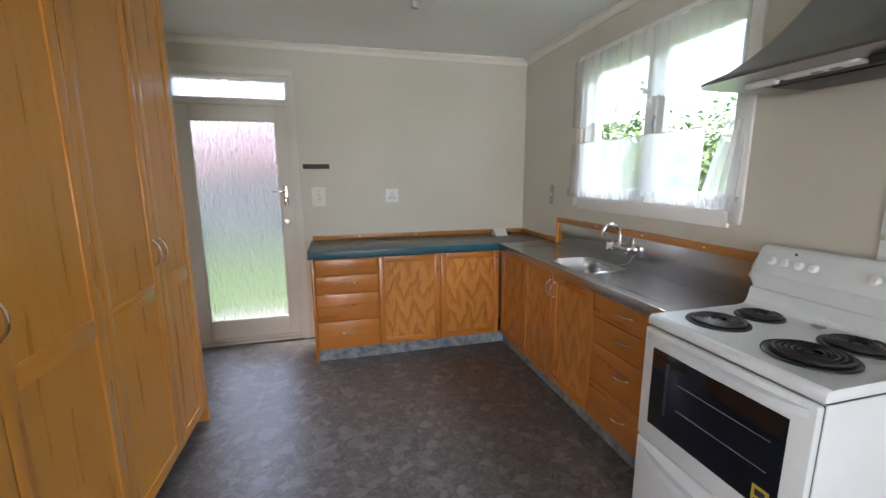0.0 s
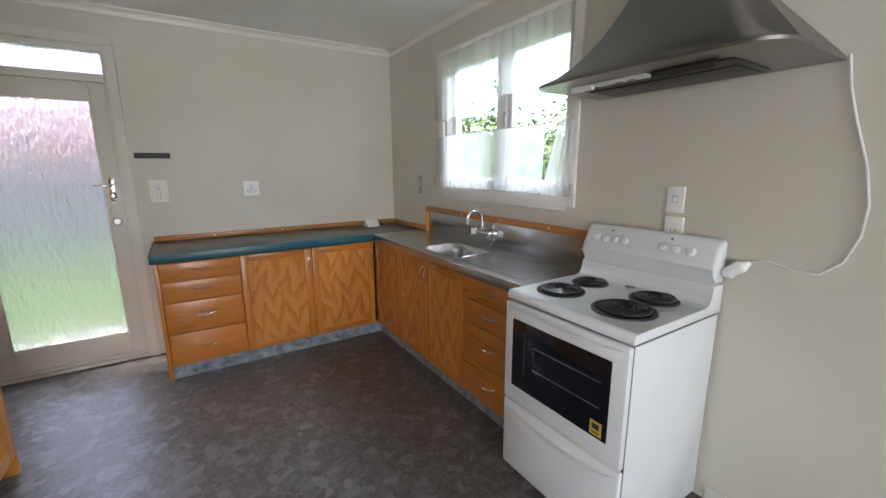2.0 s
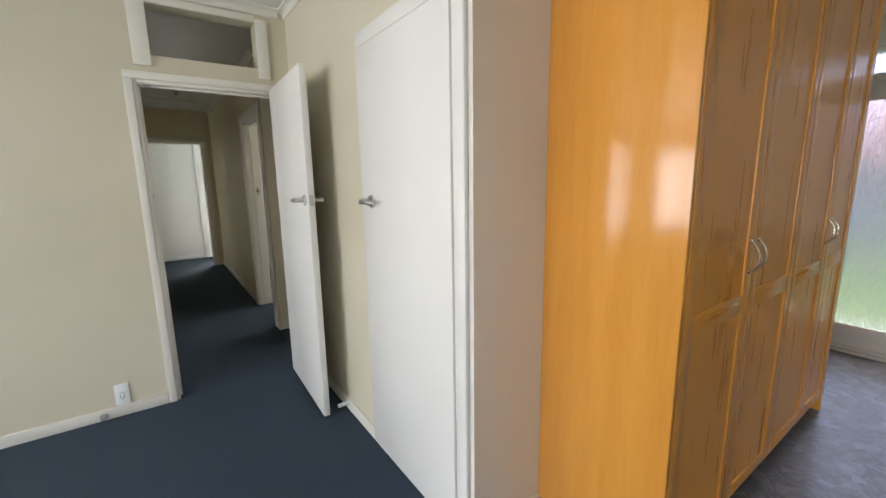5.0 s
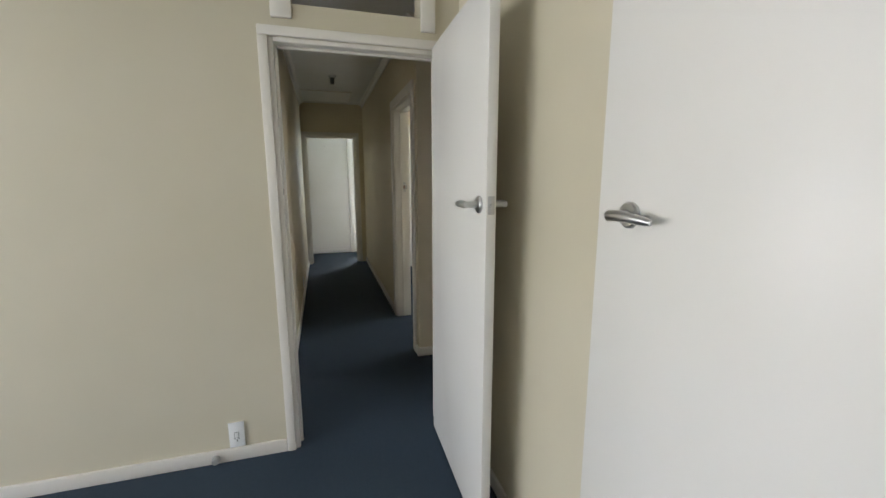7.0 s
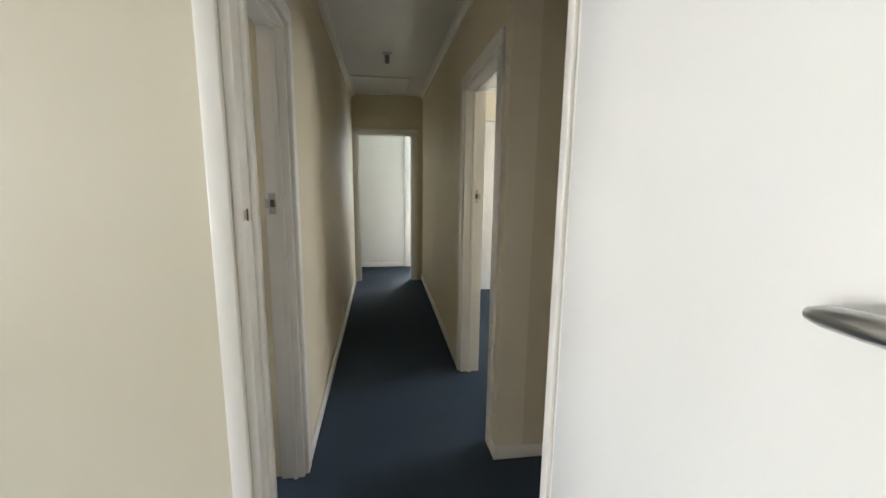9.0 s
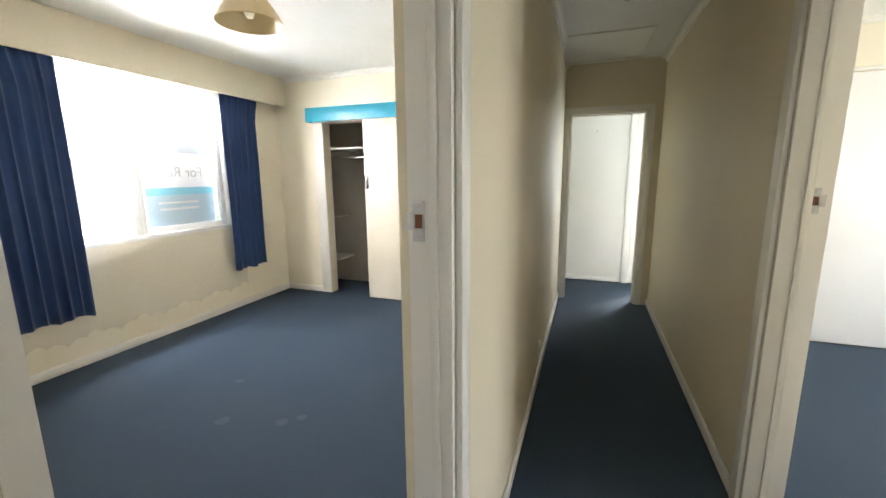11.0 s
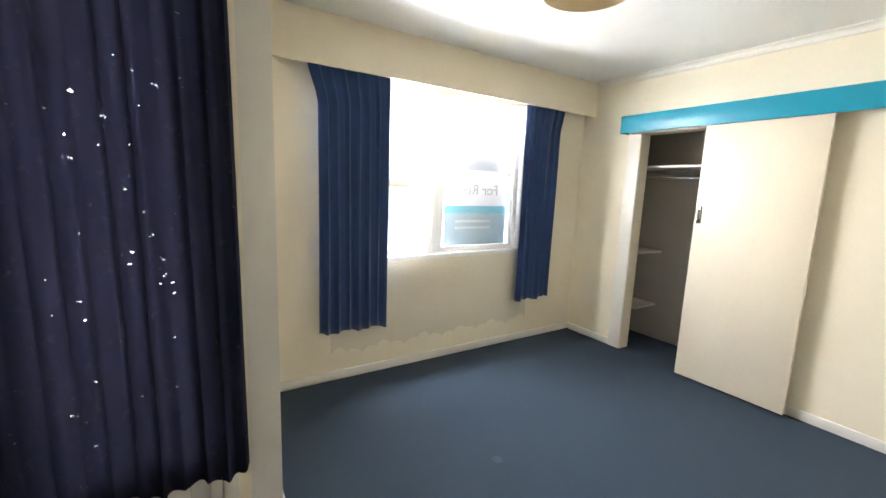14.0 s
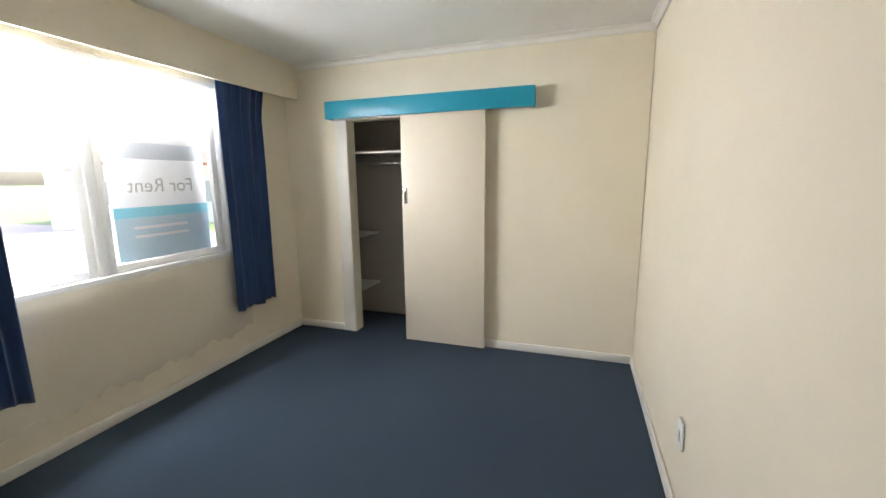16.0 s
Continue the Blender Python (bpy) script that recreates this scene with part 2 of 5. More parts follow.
M_VINYL = vinyl()
M_CARPET = carpet()
M_STEEL = steel("brushed_stainless", (1, 0.05, 1), (0.46, 0.46, 0.465), 0.25)
M_HOOD = steel("hood_stainless", (1, 0.04, 1), (0.29, 0.29, 0.285), 0.32)
M_SATIN = steel("satin_chrome", (1, 1, 1), (0.55, 0.55, 0.54), 0.3)
M_CHROME = steel("polished_chrome", (1, 1, 1), (0.75, 0.75, 0.76), 0.1)
M_NICKEL = steel("brushed_bronze_nickel", (1, 1, 1), (0.75, 0.69, 0.6), 0.22)
M_GREYMET = steel("grey_filter", (1, 1, 1), (0.12, 0.12, 0.118), 0.5)


def enamel():
    m = Mat("white_enamel", (0.82, 0.83, 0.84), 0.16)
    m.color(m.ramp(m.noise(3, 5), (0.3, (0.74, 0.78, 0.81)), (0.7, (0.79, 0.83, 0.86))))
    m.rough(m.noise(12, 5), 0.12, 0.26)
    return m.m


def speckle(name, base, alt, rough):
    m = Mat(name, base, rough)
    m.color(m.ramp(m.noise(260, 4, 0.7), (0.35, base), (0.66, alt)))
    m.rough(m.noise(7, 4), rough - 0.06, rough + 0.08)
    m.bump(m.noise(300, 2), 0.08, 0.0006)
    return m.m


M_ENAMEL = enamel()
M_TEAL = speckle("teal_laminate_edge", (0.006, 0.05, 0.075), (0.016, 0.115, 0.15), 0.35)
M_BENCH = speckle("grey_green_laminate", (0.05, 0.07, 0.068), (0.10, 0.125, 0.12), 0.3)
M_KICK = Mat("blue_grey_kickboard", (0.2, 0.23, 0.27), 0.4)
M_KICK.color(M_KICK.ramp(M_KICK.noise(16, 5, 0.65), (0.35, (0.11, 0.135, 0.17)), (0.68, (0.34, 0.38, 0.42))))
M_KICK = M_KICK.m
M_OVEN = Mat("black_oven_glass", (0.004, 0.006, 0.012), 0.06).m
M_COIL = speckle("black_coil", (0.008, 0.008, 0.009), (0.016, 0.016, 0.017), 0.36)
M_DRIP = speckle("black_drip_pan", (0.008, 0.008, 0.009), (0.02, 0.02, 0.02), 0.3)
M_PLASTIC = speckle("white_plastic", (0.84, 0.85, 0.84), (0.88, 0.89, 0.88), 0.3)
M_PLASTIC2 = speckle("cream_plastic", (0.80, 0.79, 0.72), (0.84, 0.83, 0.76), 0.3)
M_GREY = speckle("grey_plastic", (0.3, 0.31, 0.3), (0.36, 0.37, 0.36), 0.45)
M_BLACK = speckle("black_plastic", (0.012, 0.012, 0.014), (0.03, 0.03, 0.035), 0.4)
M_BRASSY = speckle("bare_latch_recess", (0.13, 0.045, 0.018), (0.18, 0.07, 0.025), 0.5)
M_YELLOW = speckle("yellow_sticker", (0.55, 0.42, 0.06), (0.65, 0.52, 0.1), 0.5)
M_NAVY = fabric("navy_curtain", (0.012, 0.035, 0.115), (0.018, 0.055, 0.16))


def moth_eaten():
    """An old thin curtain cloth: dusty, letting some light through, with small holes."""
    m = Mat("faded_navy_curtain", (0.02, 0.026, 0.08), 0.9)
    dust = m.noise(26, 4, 0.6)
    cloth_col = m.ramp(m.noise(3, 3), (0.35, (0.016, 0.022, 0.07)), (0.7, (0.032, 0.034, 0.08)))
    cloth_col = m.mix(m.ramp(dust, (0.6, (0, 0, 0)), (0.72, (0.55, 0.55, 0.55))), cloth_col, (0.13, 0.13, 0.16))
    m.color(cloth_col)
    m.bump(m.noise(500, 2), 0.3, 0.001)
    tr = m.node("ShaderNodeBsdfTranslucent")
    tr.inputs["Color"].default_value = (0.085, 0.085, 0.125, 1)
    a = m.node("ShaderNodeMixShader")
    a.inputs[0].default_value = 0.5
    m.link(m.b.outputs[0], a.inputs[1])
    m.link(tr.outputs[0], a.inputs[2])
    tp = m.node("ShaderNodeBsdfTransparent")
    b = m.node("ShaderNodeMixShader")
    m.link(m.ramp(m.noise(34, 3, 0.6, (1, 1, 1.6)), (0.685, (0.004, 0.004, 0.004)), (0.70, (0.8, 0.8, 0.8))), b.inputs[0])
    m.link(a.outputs[0], b.inputs[1])
    m.link(tp.outputs[0], b.inputs[2])
    m.link(b.outputs[0], m.t.nodes["Material Output"].inputs["Surface"])
    return m.m


M_NAVY_OLD = moth_eaten()
M_NET = sheer("white_net", (0.88, 0.87, 0.84), 0.85, through=0.15)
M_VOILE = sheer("white_voile", (0.86, 0.86, 0.85), 0.56, through=0.6)
M_GLASS = clear_glass()
M_RAIN = rain_glass()
M_SHADE = speckle("cream_lampshade", (0.58, 0.46, 0.26), (0.66, 0.54, 0.33), 0.4)
M_CARD = speckle("white_card", (0.78, 0.78, 0.76), (0.82, 0.82, 0.8), 0.6)
M_STAIN = speckle("light_stain", (0.045, 0.062, 0.09), (0.07, 0.088, 0.12), 0.95)


# ---------------------------------------------------------------- mesh helpers
def bx(bm, x0, x1, y0, y1, z0, z1, bev=0.0):
    """A box with softened edges, added to bm."""
    r = bmesh.ops.create_cube(bm, size=1)
    vs = r["verts"]
    for v in vs:
        v.co = Vector(((x0 + x1) / 2 + v.co.x * (x1 - x0), (y0 + y1) / 2 + v.co.y * (y1 - y0), (z0 + z1) / 2 + v.co.z * (z1 - z0)))
    if bev:
        es = list({e for v in vs for e in v.link_edges})
        bmesh.ops.bevel(bm, geom=es, offset=bev, segments=2, profile=0.5, affect="EDGES")
    return bm


def box(*a, bev=0.0):
    return bx(bmesh.new(), *a, bev)


def cyl(bm, c, axis, r0, r1, h, n=24, bev=0.0):
    """A cylinder or cone from c along axis."""
    d = Vector(axis).normalized()
    rot = Vector((0, 0, 1)).rotation_difference(d).to_matrix().to_4x4()
    m = Matrix.Translation(Vector(c) + d * h / 2) @ rot
    r = bmesh.ops.create_cone(bm, cap_ends=True, segments=n, radius1=r0, radius2=r1, depth=h, matrix=m)
    if bev:
        es = [e for e in {e for v in r["verts"] for e in v.link_edges} if len(e.link_faces) == 2 and e.calc_face_angle(0) > 0.8]
        bmesh.ops.bevel(bm, geom=es, offset=bev, segments=2, profile=0.5, affect="EDGES")
    return bm


def tube(bm, pts, r, n=8):
    """A round bar along the points; r: one radius or one for each point."""
    pts = [Vector(p) for p in pts]
    rings, up = [], Vector((0.13, 0.21, 0.97))
    for i, p in enumerate(pts):
        d = (pts[min(i + 1, len(pts) - 1)] - pts[max(i - 1, 0)]).normalized()
        a = d.cross(up)
        if a.length < 0.05:
            a = d.cross(Vector((1, 0, 0)))
        a.normalize()
        b = d.cross(a)
        up = a.cross(d)
        rr = r[i] if isinstance(r, (list, tuple)) else r
        rings.append([bm.verts.new(p + rr * (math.cos(2 * math.pi * k / n) * a + math.sin(2 * math.pi * k / n) * b)) for k in range(n)])
    for q, s in zip(rings, rings[1:]):
        for k in range(n):
            bm.faces.new((q[k], q[(k + 1) % n], s[(k + 1) % n], s[k]))
    bm.faces.new(rings[0][::-1])
    bm.faces.new(rings[-1])
    return bm


def lathe(bm, c, profile, n=32, axis=(0, 0, 1)):
    """A turned body about the axis through c: profile of (radius, height)."""
    rot = Vector((0, 0, 1)).rotation_difference(Vector(axis).normalized())
    rings = []
    for r, h in profile:
        rings.append([bm.verts.new(Vector(c) + rot @ Vector((r * math.cos(2 * math.pi * k / n), r * math.sin(2 * math.pi * k / n), h))) for k in range(n)])
    for q, s in zip(rings, rings[1:]):
        for k in range(n):
            bm.faces.new((q[k], q[(k + 1) % n], s[(k + 1) % n], s[k]))
    return bm


def prism(bm, outline, axis, a0, a1):
    """Extrudes a closed outline (in the two other axes, in order) along the axis."""
    def at(u, v, a):
        return {"x": (a, u, v), "y": (u, a, v), "z": (u, v, a)}[axis]
    lo = [bm.verts.new(at(u, v, a0)) for u, v in outline]
    hi = [bm.verts.new(at(u, v, a1)) for u, v in outline]
    n = len(outline)
    for k in range(n):
        bm.faces.new((lo[k], lo[(k + 1) % n], hi[(k + 1) % n], hi[k]))
    bm.faces.new(lo[::-1])
    bm.faces.new(hi)
    return bm


def finish(name, bm, material, smooth=True):
    bmesh.ops.recalc_face_normals(bm, faces=bm.faces)
    me = bpy.data.meshes.new(name)
    bm.to_mesh(me)
    bm.free()
    for mt in material if isinstance(material, (list, tuple)) else [material]:
        me.materials.append(mt)
    if smooth:
        me.polygons.foreach_set("use_smooth", [True] * len(me.polygons))
        me.set_sharp_from_angle(angle=radians(35))
    return me


def part(name, bm, material, parent, label="", smooth=True):
    ob = new(name, finish(name, bm, material, smooth))
    ob.parent = parent
    if parent.type == "EMPTY":
        ob.matrix_parent_inverse = parent.matrix_basis.inverted()
    if label:
        tagged(ob, label)
    return ob


def thing(name, at, label, category, group="", kind=""):
    e = new(name)
    e.empty_display_size = 0.1
    e.location = at
    return tagged(e, label, category, group, kind)


def solid(name, bm, material, label, category, group="", kind="", smooth=True):
    return tagged(new(name, finish(name, bm, material, smooth)), label, category, group, kind)


def wall(name, axis, p0, p1, a0, a1, z0, z1, holes, mat_lo, mat_hi, label):
    """A wall of thickness p0..p1 across the axis, running a0..a1, with openings (a0, a1, z0, z1) cut through."""
    bm = bmesh.new()
    us = sorted({a0, a1, *[h[0] for h in holes], *[h[1] for h in holes]})
    ws = sorted({z0, z1, *[h[2] for h in holes], *[h[3] for h in holes]})
    us = [u for u in us if a0 <= u <= a1]
    ws = [w for w in ws if z0 <= w <= z1]

    def full(i, k):
        if not (0 <= i < len(us) - 1 and 0 <= k < len(ws) - 1):
            return False
        u, w = (us[i] + us[i + 1]) / 2, (ws[k] + ws[k + 1]) / 2
        return not any(h[0] < u < h[1] and h[2] < w < h[3] for h in holes)

    cache = {}

    def v(u, p, w):
        key = (round(u, 4), round(p, 4), round(w, 4))
        if key not in cache:
            cache[key] = bm.verts.new((p, u, w) if axis == "x" else (u, p, w))
        return cache[key]

    def face(q, side):
        f = bm.faces.new([v(*c) for c in q])
        f.material_index = side
    for i in range(len(us) - 1):
        for k in range(len(ws) - 1):
            if not full(i, k):
                continue
            u0, u1, w0, w1 = us[i], us[i + 1], ws[k], ws[k + 1]
            face([(u0, p0, w0), (u1, p0, w0), (u1, p0, w1), (u0, p0, w1)], 0)
            face([(u0, p1, w0), (u1, p1, w0), (u1, p1, w1), (u0, p1, w1)], 1)
            if not full(i - 1, k):
                face([(u0, p0, w0), (u0, p1, w0), (u0, p1, w1), (u0, p0, w1)], 1)
            if not full(i + 1, k):
                face([(u1, p0, w0), (u1, p1, w0), (u1, p1, w1), (u1, p0, w1)], 1)
            if not full(i, k - 1):
                face([(u0, p0, w0), (u1, p0, w0), (u1, p1, w0), (u0, p1, w0)], 1)
            if not full(i, k + 1):
                face([(u0, p0, w1), (u1, p0, w1), (u1, p1, w1), (u0, p1, w1)], 1)
    return solid(name, bm, [mat_lo, mat_hi], label, "wall", kind="structure", smooth=False)


def strip(name, axis, a0, a1, face_at, out, z0, z1, thick, material, label, category="baseboard"):
    """A skirting or cornice board on a wall face; out: +1 or -1, the way it stands off."""
    p0, p1 = sorted((face_at, face_at + out * thick))
    bm = box(p0, p1, a0, a1, z0, z1, bev=0.006) if axis == "x" else box(a0, a1, p0, p1, z0, z1, bev=0.006)
    return solid(name, bm, material, label, category, kind="structure")


def cornice(axis, a0, a1, face_at, out, z1=2.52, size=0.05):
    """A scotia moulding under the ceiling."""
    prof = [(0, 0), (size, 0), (size, -0.01)]
    for k in range(1, 6):
        t = radians(90 * k / 6)
        prof.append((size - (size - 0.012) * math.sin(t), -0.01 - (size - 0.022) * (1 - math.cos(t))))
    prof += [(0.012, -size + 0.008), (0.012, -size), (0, -size)]
    bm = bmesh.new()
    prism(bm, [(face_at + out * u, z1 + w) for u, w in prof], "y" if axis == "x" else "x", a0, a1)
    return solid("cornice", bm, M_TRIM, "white painted scotia cornice under the ceiling", "cornice", kind="structure")


def architrave(name, axis, face_at, out, a0, a1, z1, width=0.065, thick=0.018, mat=None, label="white painted timber architrave round a doorway", sides=(1, 1)):
    """The boards round a door opening a0..a1 up to z1, on one face of the wall."""
    p0, p1 = sorted((face_at, face_at + out * thick))
    mid = (a0 + a1) / 2
    t = thing(name, (face_at, mid, 0) if axis == "x" else (mid, face_at, 0), label, "door trim", kind="structure")

    def b(nm, u0, u1, w0, w1):
        part(nm, box(*((p0, p1, u0, u1) if axis == "x" else (u0, u1, p0, p1)), w0, w1, bev=0.005), mat or M_TRIM, t)
    if sides[0]:
        b("side_board", a0 - width, a0, 0, z1)
    if sides[1]:
        b("side_board", a1, a1 + width, 0, z1)
    b("head_board", a0 - width * sides[0], a1 + width * sides[1], z1 + 0.0005, z1 + width)
    return t


def lining(axis, p0, p1, a0, a1, z1, thick=0.02, stop=None):
    """The jamb boards inside an opening, with a door stop."""
    mid = (a0 + a1) / 2
    t = thing("door_lining", (p0, mid, 0) if axis == "x" else (mid, p0, 0), "white painted door jamb lining with a stop", "door frame", kind="structure")

    def b(nm, u0, u1, q0, q1, w0, w1):
        part(nm, box(*((q0, q1, u0, u1) if axis == "x" else (u0, u1, q0, q1)), w0, w1, bev=0.003), M_TRIM, t)
    b("jamb", a0, a0 + thick, p0, p1, 0, z1)
    b("jamb", a1 - thick, a1, p0, p1, 0, z1)
    b("head", a0 + thick, a1 - thick, p0, p1, z1 - thick, z1)
    if stop:
        b("stop", a0 + thick, a0 + thick + 0.012, *stop, 0, z1 - thick)
        b("stop", a1 - thick - 0.012, a1 - thick, *stop, 0, z1 - thick)
        b("stop", a0 + thick + 0.0125, a1 - thick - 0.0125, *stop, z1 - thick - 0.012, z1 - thick)
    return t


def lever(parent, at, out, along, mat, name="lever_handle"):
    """A lever handle: round rose, neck and a curved grip. out, along: unit ways."""
    at, o, a = Vector(at), Vector(out), Vector(along)
    bm = bmesh.new()
    lathe(bm, at, [(0.001, 0.0), (0.03, 0.0), (0.03, 0.006), (0.026, 0.011), (0.001, 0.012)], 28, o)
    cyl(bm, at + o * 0.01, o, 0.0115, 0.0105, 0.042, 18)
    z = Vector((0, 0, 1))
    pts = [at + o * 0.052 - a * 0.012, at + o * 0.055, at + o * 0.056 + a * 0.03 + z * 0.002, at + o * 0.055 + a * 0.065, at + o * 0.05 + a * 0.095 - z * 0.003, at + o * 0.044 + a * 0.112 - z * 0.006]
    tube(bm, pts, [0.009, 0.013, 0.0125, 0.011, 0.0095, 0.006], 12)
    return part(name, bm, mat, parent, "satin chrome lever handle on a round rose")


def bow_handle(parent, c, along, out, length=0.096, mat=None):
    """A slim bowed cabinet handle about c."""
    c, a, o = Vector(c), Vector(along), Vector(out)
    pts, rad = [], []
    for k in range(13):
        t = -1 + k / 6
        pts.append(c + a * (t * length / 2) + o * (0.001 + 0.026 * (1 - abs(t) ** 2.6)))
        rad.append(0.0052 - 0.0014 * abs(t))
    bm = tube(bmesh.new(), pts, rad, 8)
    for s in (-1, 1):
        cyl(bm, c + a * (s * length / 2), o, 0.0075, 0.006, 0.004, 12)
    return part("handle", bm, mat or M_NICKEL, parent, "bowed brushed metal handle")


# ---------------------------------------------------------------- the building's shell
CEIL = 2.52
fl = bmesh.new()
prism(fl, [(-9.14, -4.06), (-3.3, -4.06), (-3.3, -5.34), (1.955, -5.34), (1.955, 0.45), (-1.4305, 0.45), (-1.4305, 3.87), (-9.14, 3.87)], "z", -0.12, 0)
solid("floor_carpet", fl, M_CARPET, "navy blue cut-pile carpet, worn in places", "carpet", kind="structure", smooth=False)
solid("floor_vinyl", box(-1.4305, 1.955, 0.4505, 3.87, -0.12, 0.001), M_VINYL, "dark grey-brown leaf-patterned sheet vinyl floor", "floor", kind="structure", smooth=False)
ce = bmesh.new()
bx(ce, -9.14, -4.1, -4.06, 3.87, CEIL, CEIL + 0.1)
bx(ce, -4.0995, 1.955, -5.34, 3.87, CEIL, CEIL + 0.1)
solid("ceiling", ce, M_CEIL, "glossy white painted board ceiling", "ceiling", kind="structure", smooth=False)
ro = bmesh.new()
bx(ro, -9.5, -4.3, -4.5, 4.25, 2.63, 2.8)
bx(ro, -4.2995, 2.35, -5.75, 4.25, 2.63, 2.8)
prism(ro, [(-5.7, 2.8005), (4.2, 2.8005), (-0.7, 4.6)], "x", -4.2, 2.3)
prism(ro, [(-4.45, 2.8005), (4.2, 2.8005), (-0.1, 4.3)], "x", -9.45, -4.205)
solid("roof", ro, paint("grey_roof", (0.16, 0.16, 0.16), 0.6), "grey pitched roof with boxed eaves", "roof", kind="structure", smooth=False)

KN, KE = 3.73, 1.815
wall("wall_north_kitchen", "y", KN, KN + 0.14, -1.43, 1.955, 0, CEIL, [(-1.215, -0.335, -1, 2.27)], M_WALL_K, M_EXT, "grey-cream painted kitchen wall with the back door")
wall("wall_east", "x", KE, KE + 0.14, -5.34, KN, 0, CEIL, [(1.52, 2.765, 1.29, 2.25)], M_WALL_K, M_EXT, "grey-cream painted wall with the kitchen window")
wall("wall_pantry_side", "x", -1.43, -1.31, 0.30, KN, 0, CEIL, [], M_WALL_K, M_TRIM, "white painted wall end beside the pantry")
wall("wall_living_north", "y", 0.30, 0.42, -3.3, -1.43, 0, CEIL, [(-2.12, -1.395, -1, 2.0)], M_WALL_L, M_WALL_L, "cream painted wall with a cupboard door")
wall("wall_living_west", "x", -3.42, -3.30, -5.34, 1.62, 0, CEIL, [(-0.58, 0.21, -1, 2.0), (-0.475, 0.105, 2.14, 2.42), (-4.75, -2.97, 0.5, 2.15)], M_WALL_H, M_WALL_L, "cream painted wall with the hall doorway and a fanlight")
wall("wall_living_south", "y", -5.34, -5.20, -3.3, KE, 0, CEIL, [(-2.4, 0.9, 0.6, 2.2)], M_EXT, M_WALL_K, "cream painted living room wall with an unseen wide window added for light")
HS, HN = -0.65, 0.29
wall("wall_hall_south", "y", -0.785, HS, -9.0, -3.42, 0, CEIL, [(-4.21, -3.465, -1, 2.02)], M_WALL_B, M_WALL_H, "cream painted hall wall with the bedroom doorway")
wall("wall_hall_north", "y", HN, 0.43, -8.05, -4.2, 0, CEIL, [(-5.18, -4.345, -1, 2.02)], M_WALL_H, M_WALL_B, "cream painted hall wall with a doorway to a room")
wall("wall_hall_end", "x", -8.17, -8.05, HS, 0.43, 0, CEIL, [(-0.60, 0.165, -1, 2.035)], M_WHITE, M_WALL_H, "cream painted hall end wall with an open doorway")
wall("wall_alcove_west", "x", -4.32, -4.2, 0.43, 3.73, 0, CEIL, [], M_WALL_B, M_WALL_H, "cream painted wall of the hall alcove")
wall("wall_alcove_north", "y", 1.5, 1.62, -4.2, -3.42, 0, CEIL, [], M_WALL_H, M_WALL_H, "cream painted wall closing the hall alcove")
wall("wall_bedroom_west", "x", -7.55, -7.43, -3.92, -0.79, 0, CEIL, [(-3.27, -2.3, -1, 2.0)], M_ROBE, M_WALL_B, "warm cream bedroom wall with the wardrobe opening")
wall("wall_bedroom_south", "y", -4.06, -3.92, -8.1, -4.27, 0, CEIL, [(-6.66, -4.85, 0.88, 2.2)], M_EXT, M_WALL_B, "warm cream bedroom wall with a wide window")
wall("wall_bedroom_step", "x", -4.27, -4.15, -4.06, -2.77, 0, CEIL, [], M_WALL_B, M_EXT, "warm cream painted return wall")
wall("wall_bedroom_porch", "y", -2.89, -2.77, -4.15, -3.42, 0, CEIL, [(-4.03, -3.46, 0.02, 2.1)], M_EXT, M_WALL_B, "warm cream wall with a glazed porch door")
wall("wall_north_room_west", "x", -7.55, -7.43, 0.43, 3.73, 0, CEIL, [], M_WALL_B, M_WALL_B, "cream painted wall of the opposite room")
wall("wall_north_room_north", "y", 3.73, 3.87, -7.55, -4.2, 0, CEIL, [(-6.9, -4.9, 0.9, 2.2)], M_WALL_B, M_EXT, "cream painted wall of the opposite room with an unseen window added for light")
wall("wall_end_room_west", "x", -9.12, -9.0, -4.06, 1.62, 0, CEIL, [(-3.4, -1.5, 0.9, 2.1), (0.35, 1.3, 0.9, 2.1)], M_EXT, M_WHITE, "white painted wall at the end of the hall")
wall("wall_end_room_north", "y", 1.5, 1.62, -9.0, -7.55, 0, CEIL, [], M_WHITE, M_WHITE, "white painted end wall")
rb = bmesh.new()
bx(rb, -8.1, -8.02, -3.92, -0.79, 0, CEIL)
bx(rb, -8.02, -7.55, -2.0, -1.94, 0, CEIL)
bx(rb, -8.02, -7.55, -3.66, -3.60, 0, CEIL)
solid("wall_wardrobe_back", rb, M_ROBE, "wardrobe back and sides, a darker cream than the bedroom walls", "wall", kind="structure", smooth=False)
solid("trim_end_room_corner", box(-8.999, -8.96, 0.085, 0.17, 0, 2.2, bev=0.004), M_WHITE, "white painted corner board", "trim", kind="structure")

# cornices and skirtings
cornice("y", -1.31, KE, KN, -1)
cornice("x", -5.2, KN - 0.05, KE, -1)
cornice("y", -3.3, -1.31, 0.30, -1)
cornice("x", -5.2, 0.25, -3.30, 1)
cornice("y", -8.05, -4.25, HN, -1)
cornice("y", -8.05, -3.47, HS, 1)
cornice("x", -3.92, -0.79, -7.43, 1)
cornice("y", -7.38, -3.47, -0.79, -1)
cornice("y", -7.38, -4.27, -3.92, 1)
cornice("y", -4.27, -3.42, -2.77, 1)
cornice("x", 0.43, 3.73, -7.43, 1)
SK = "white painted timber skirting board"
strip("baseboard_1", "x", -2.0, 0.66, KE, -1, 0.0, 0.075, 0.016, M_TRIM, SK)
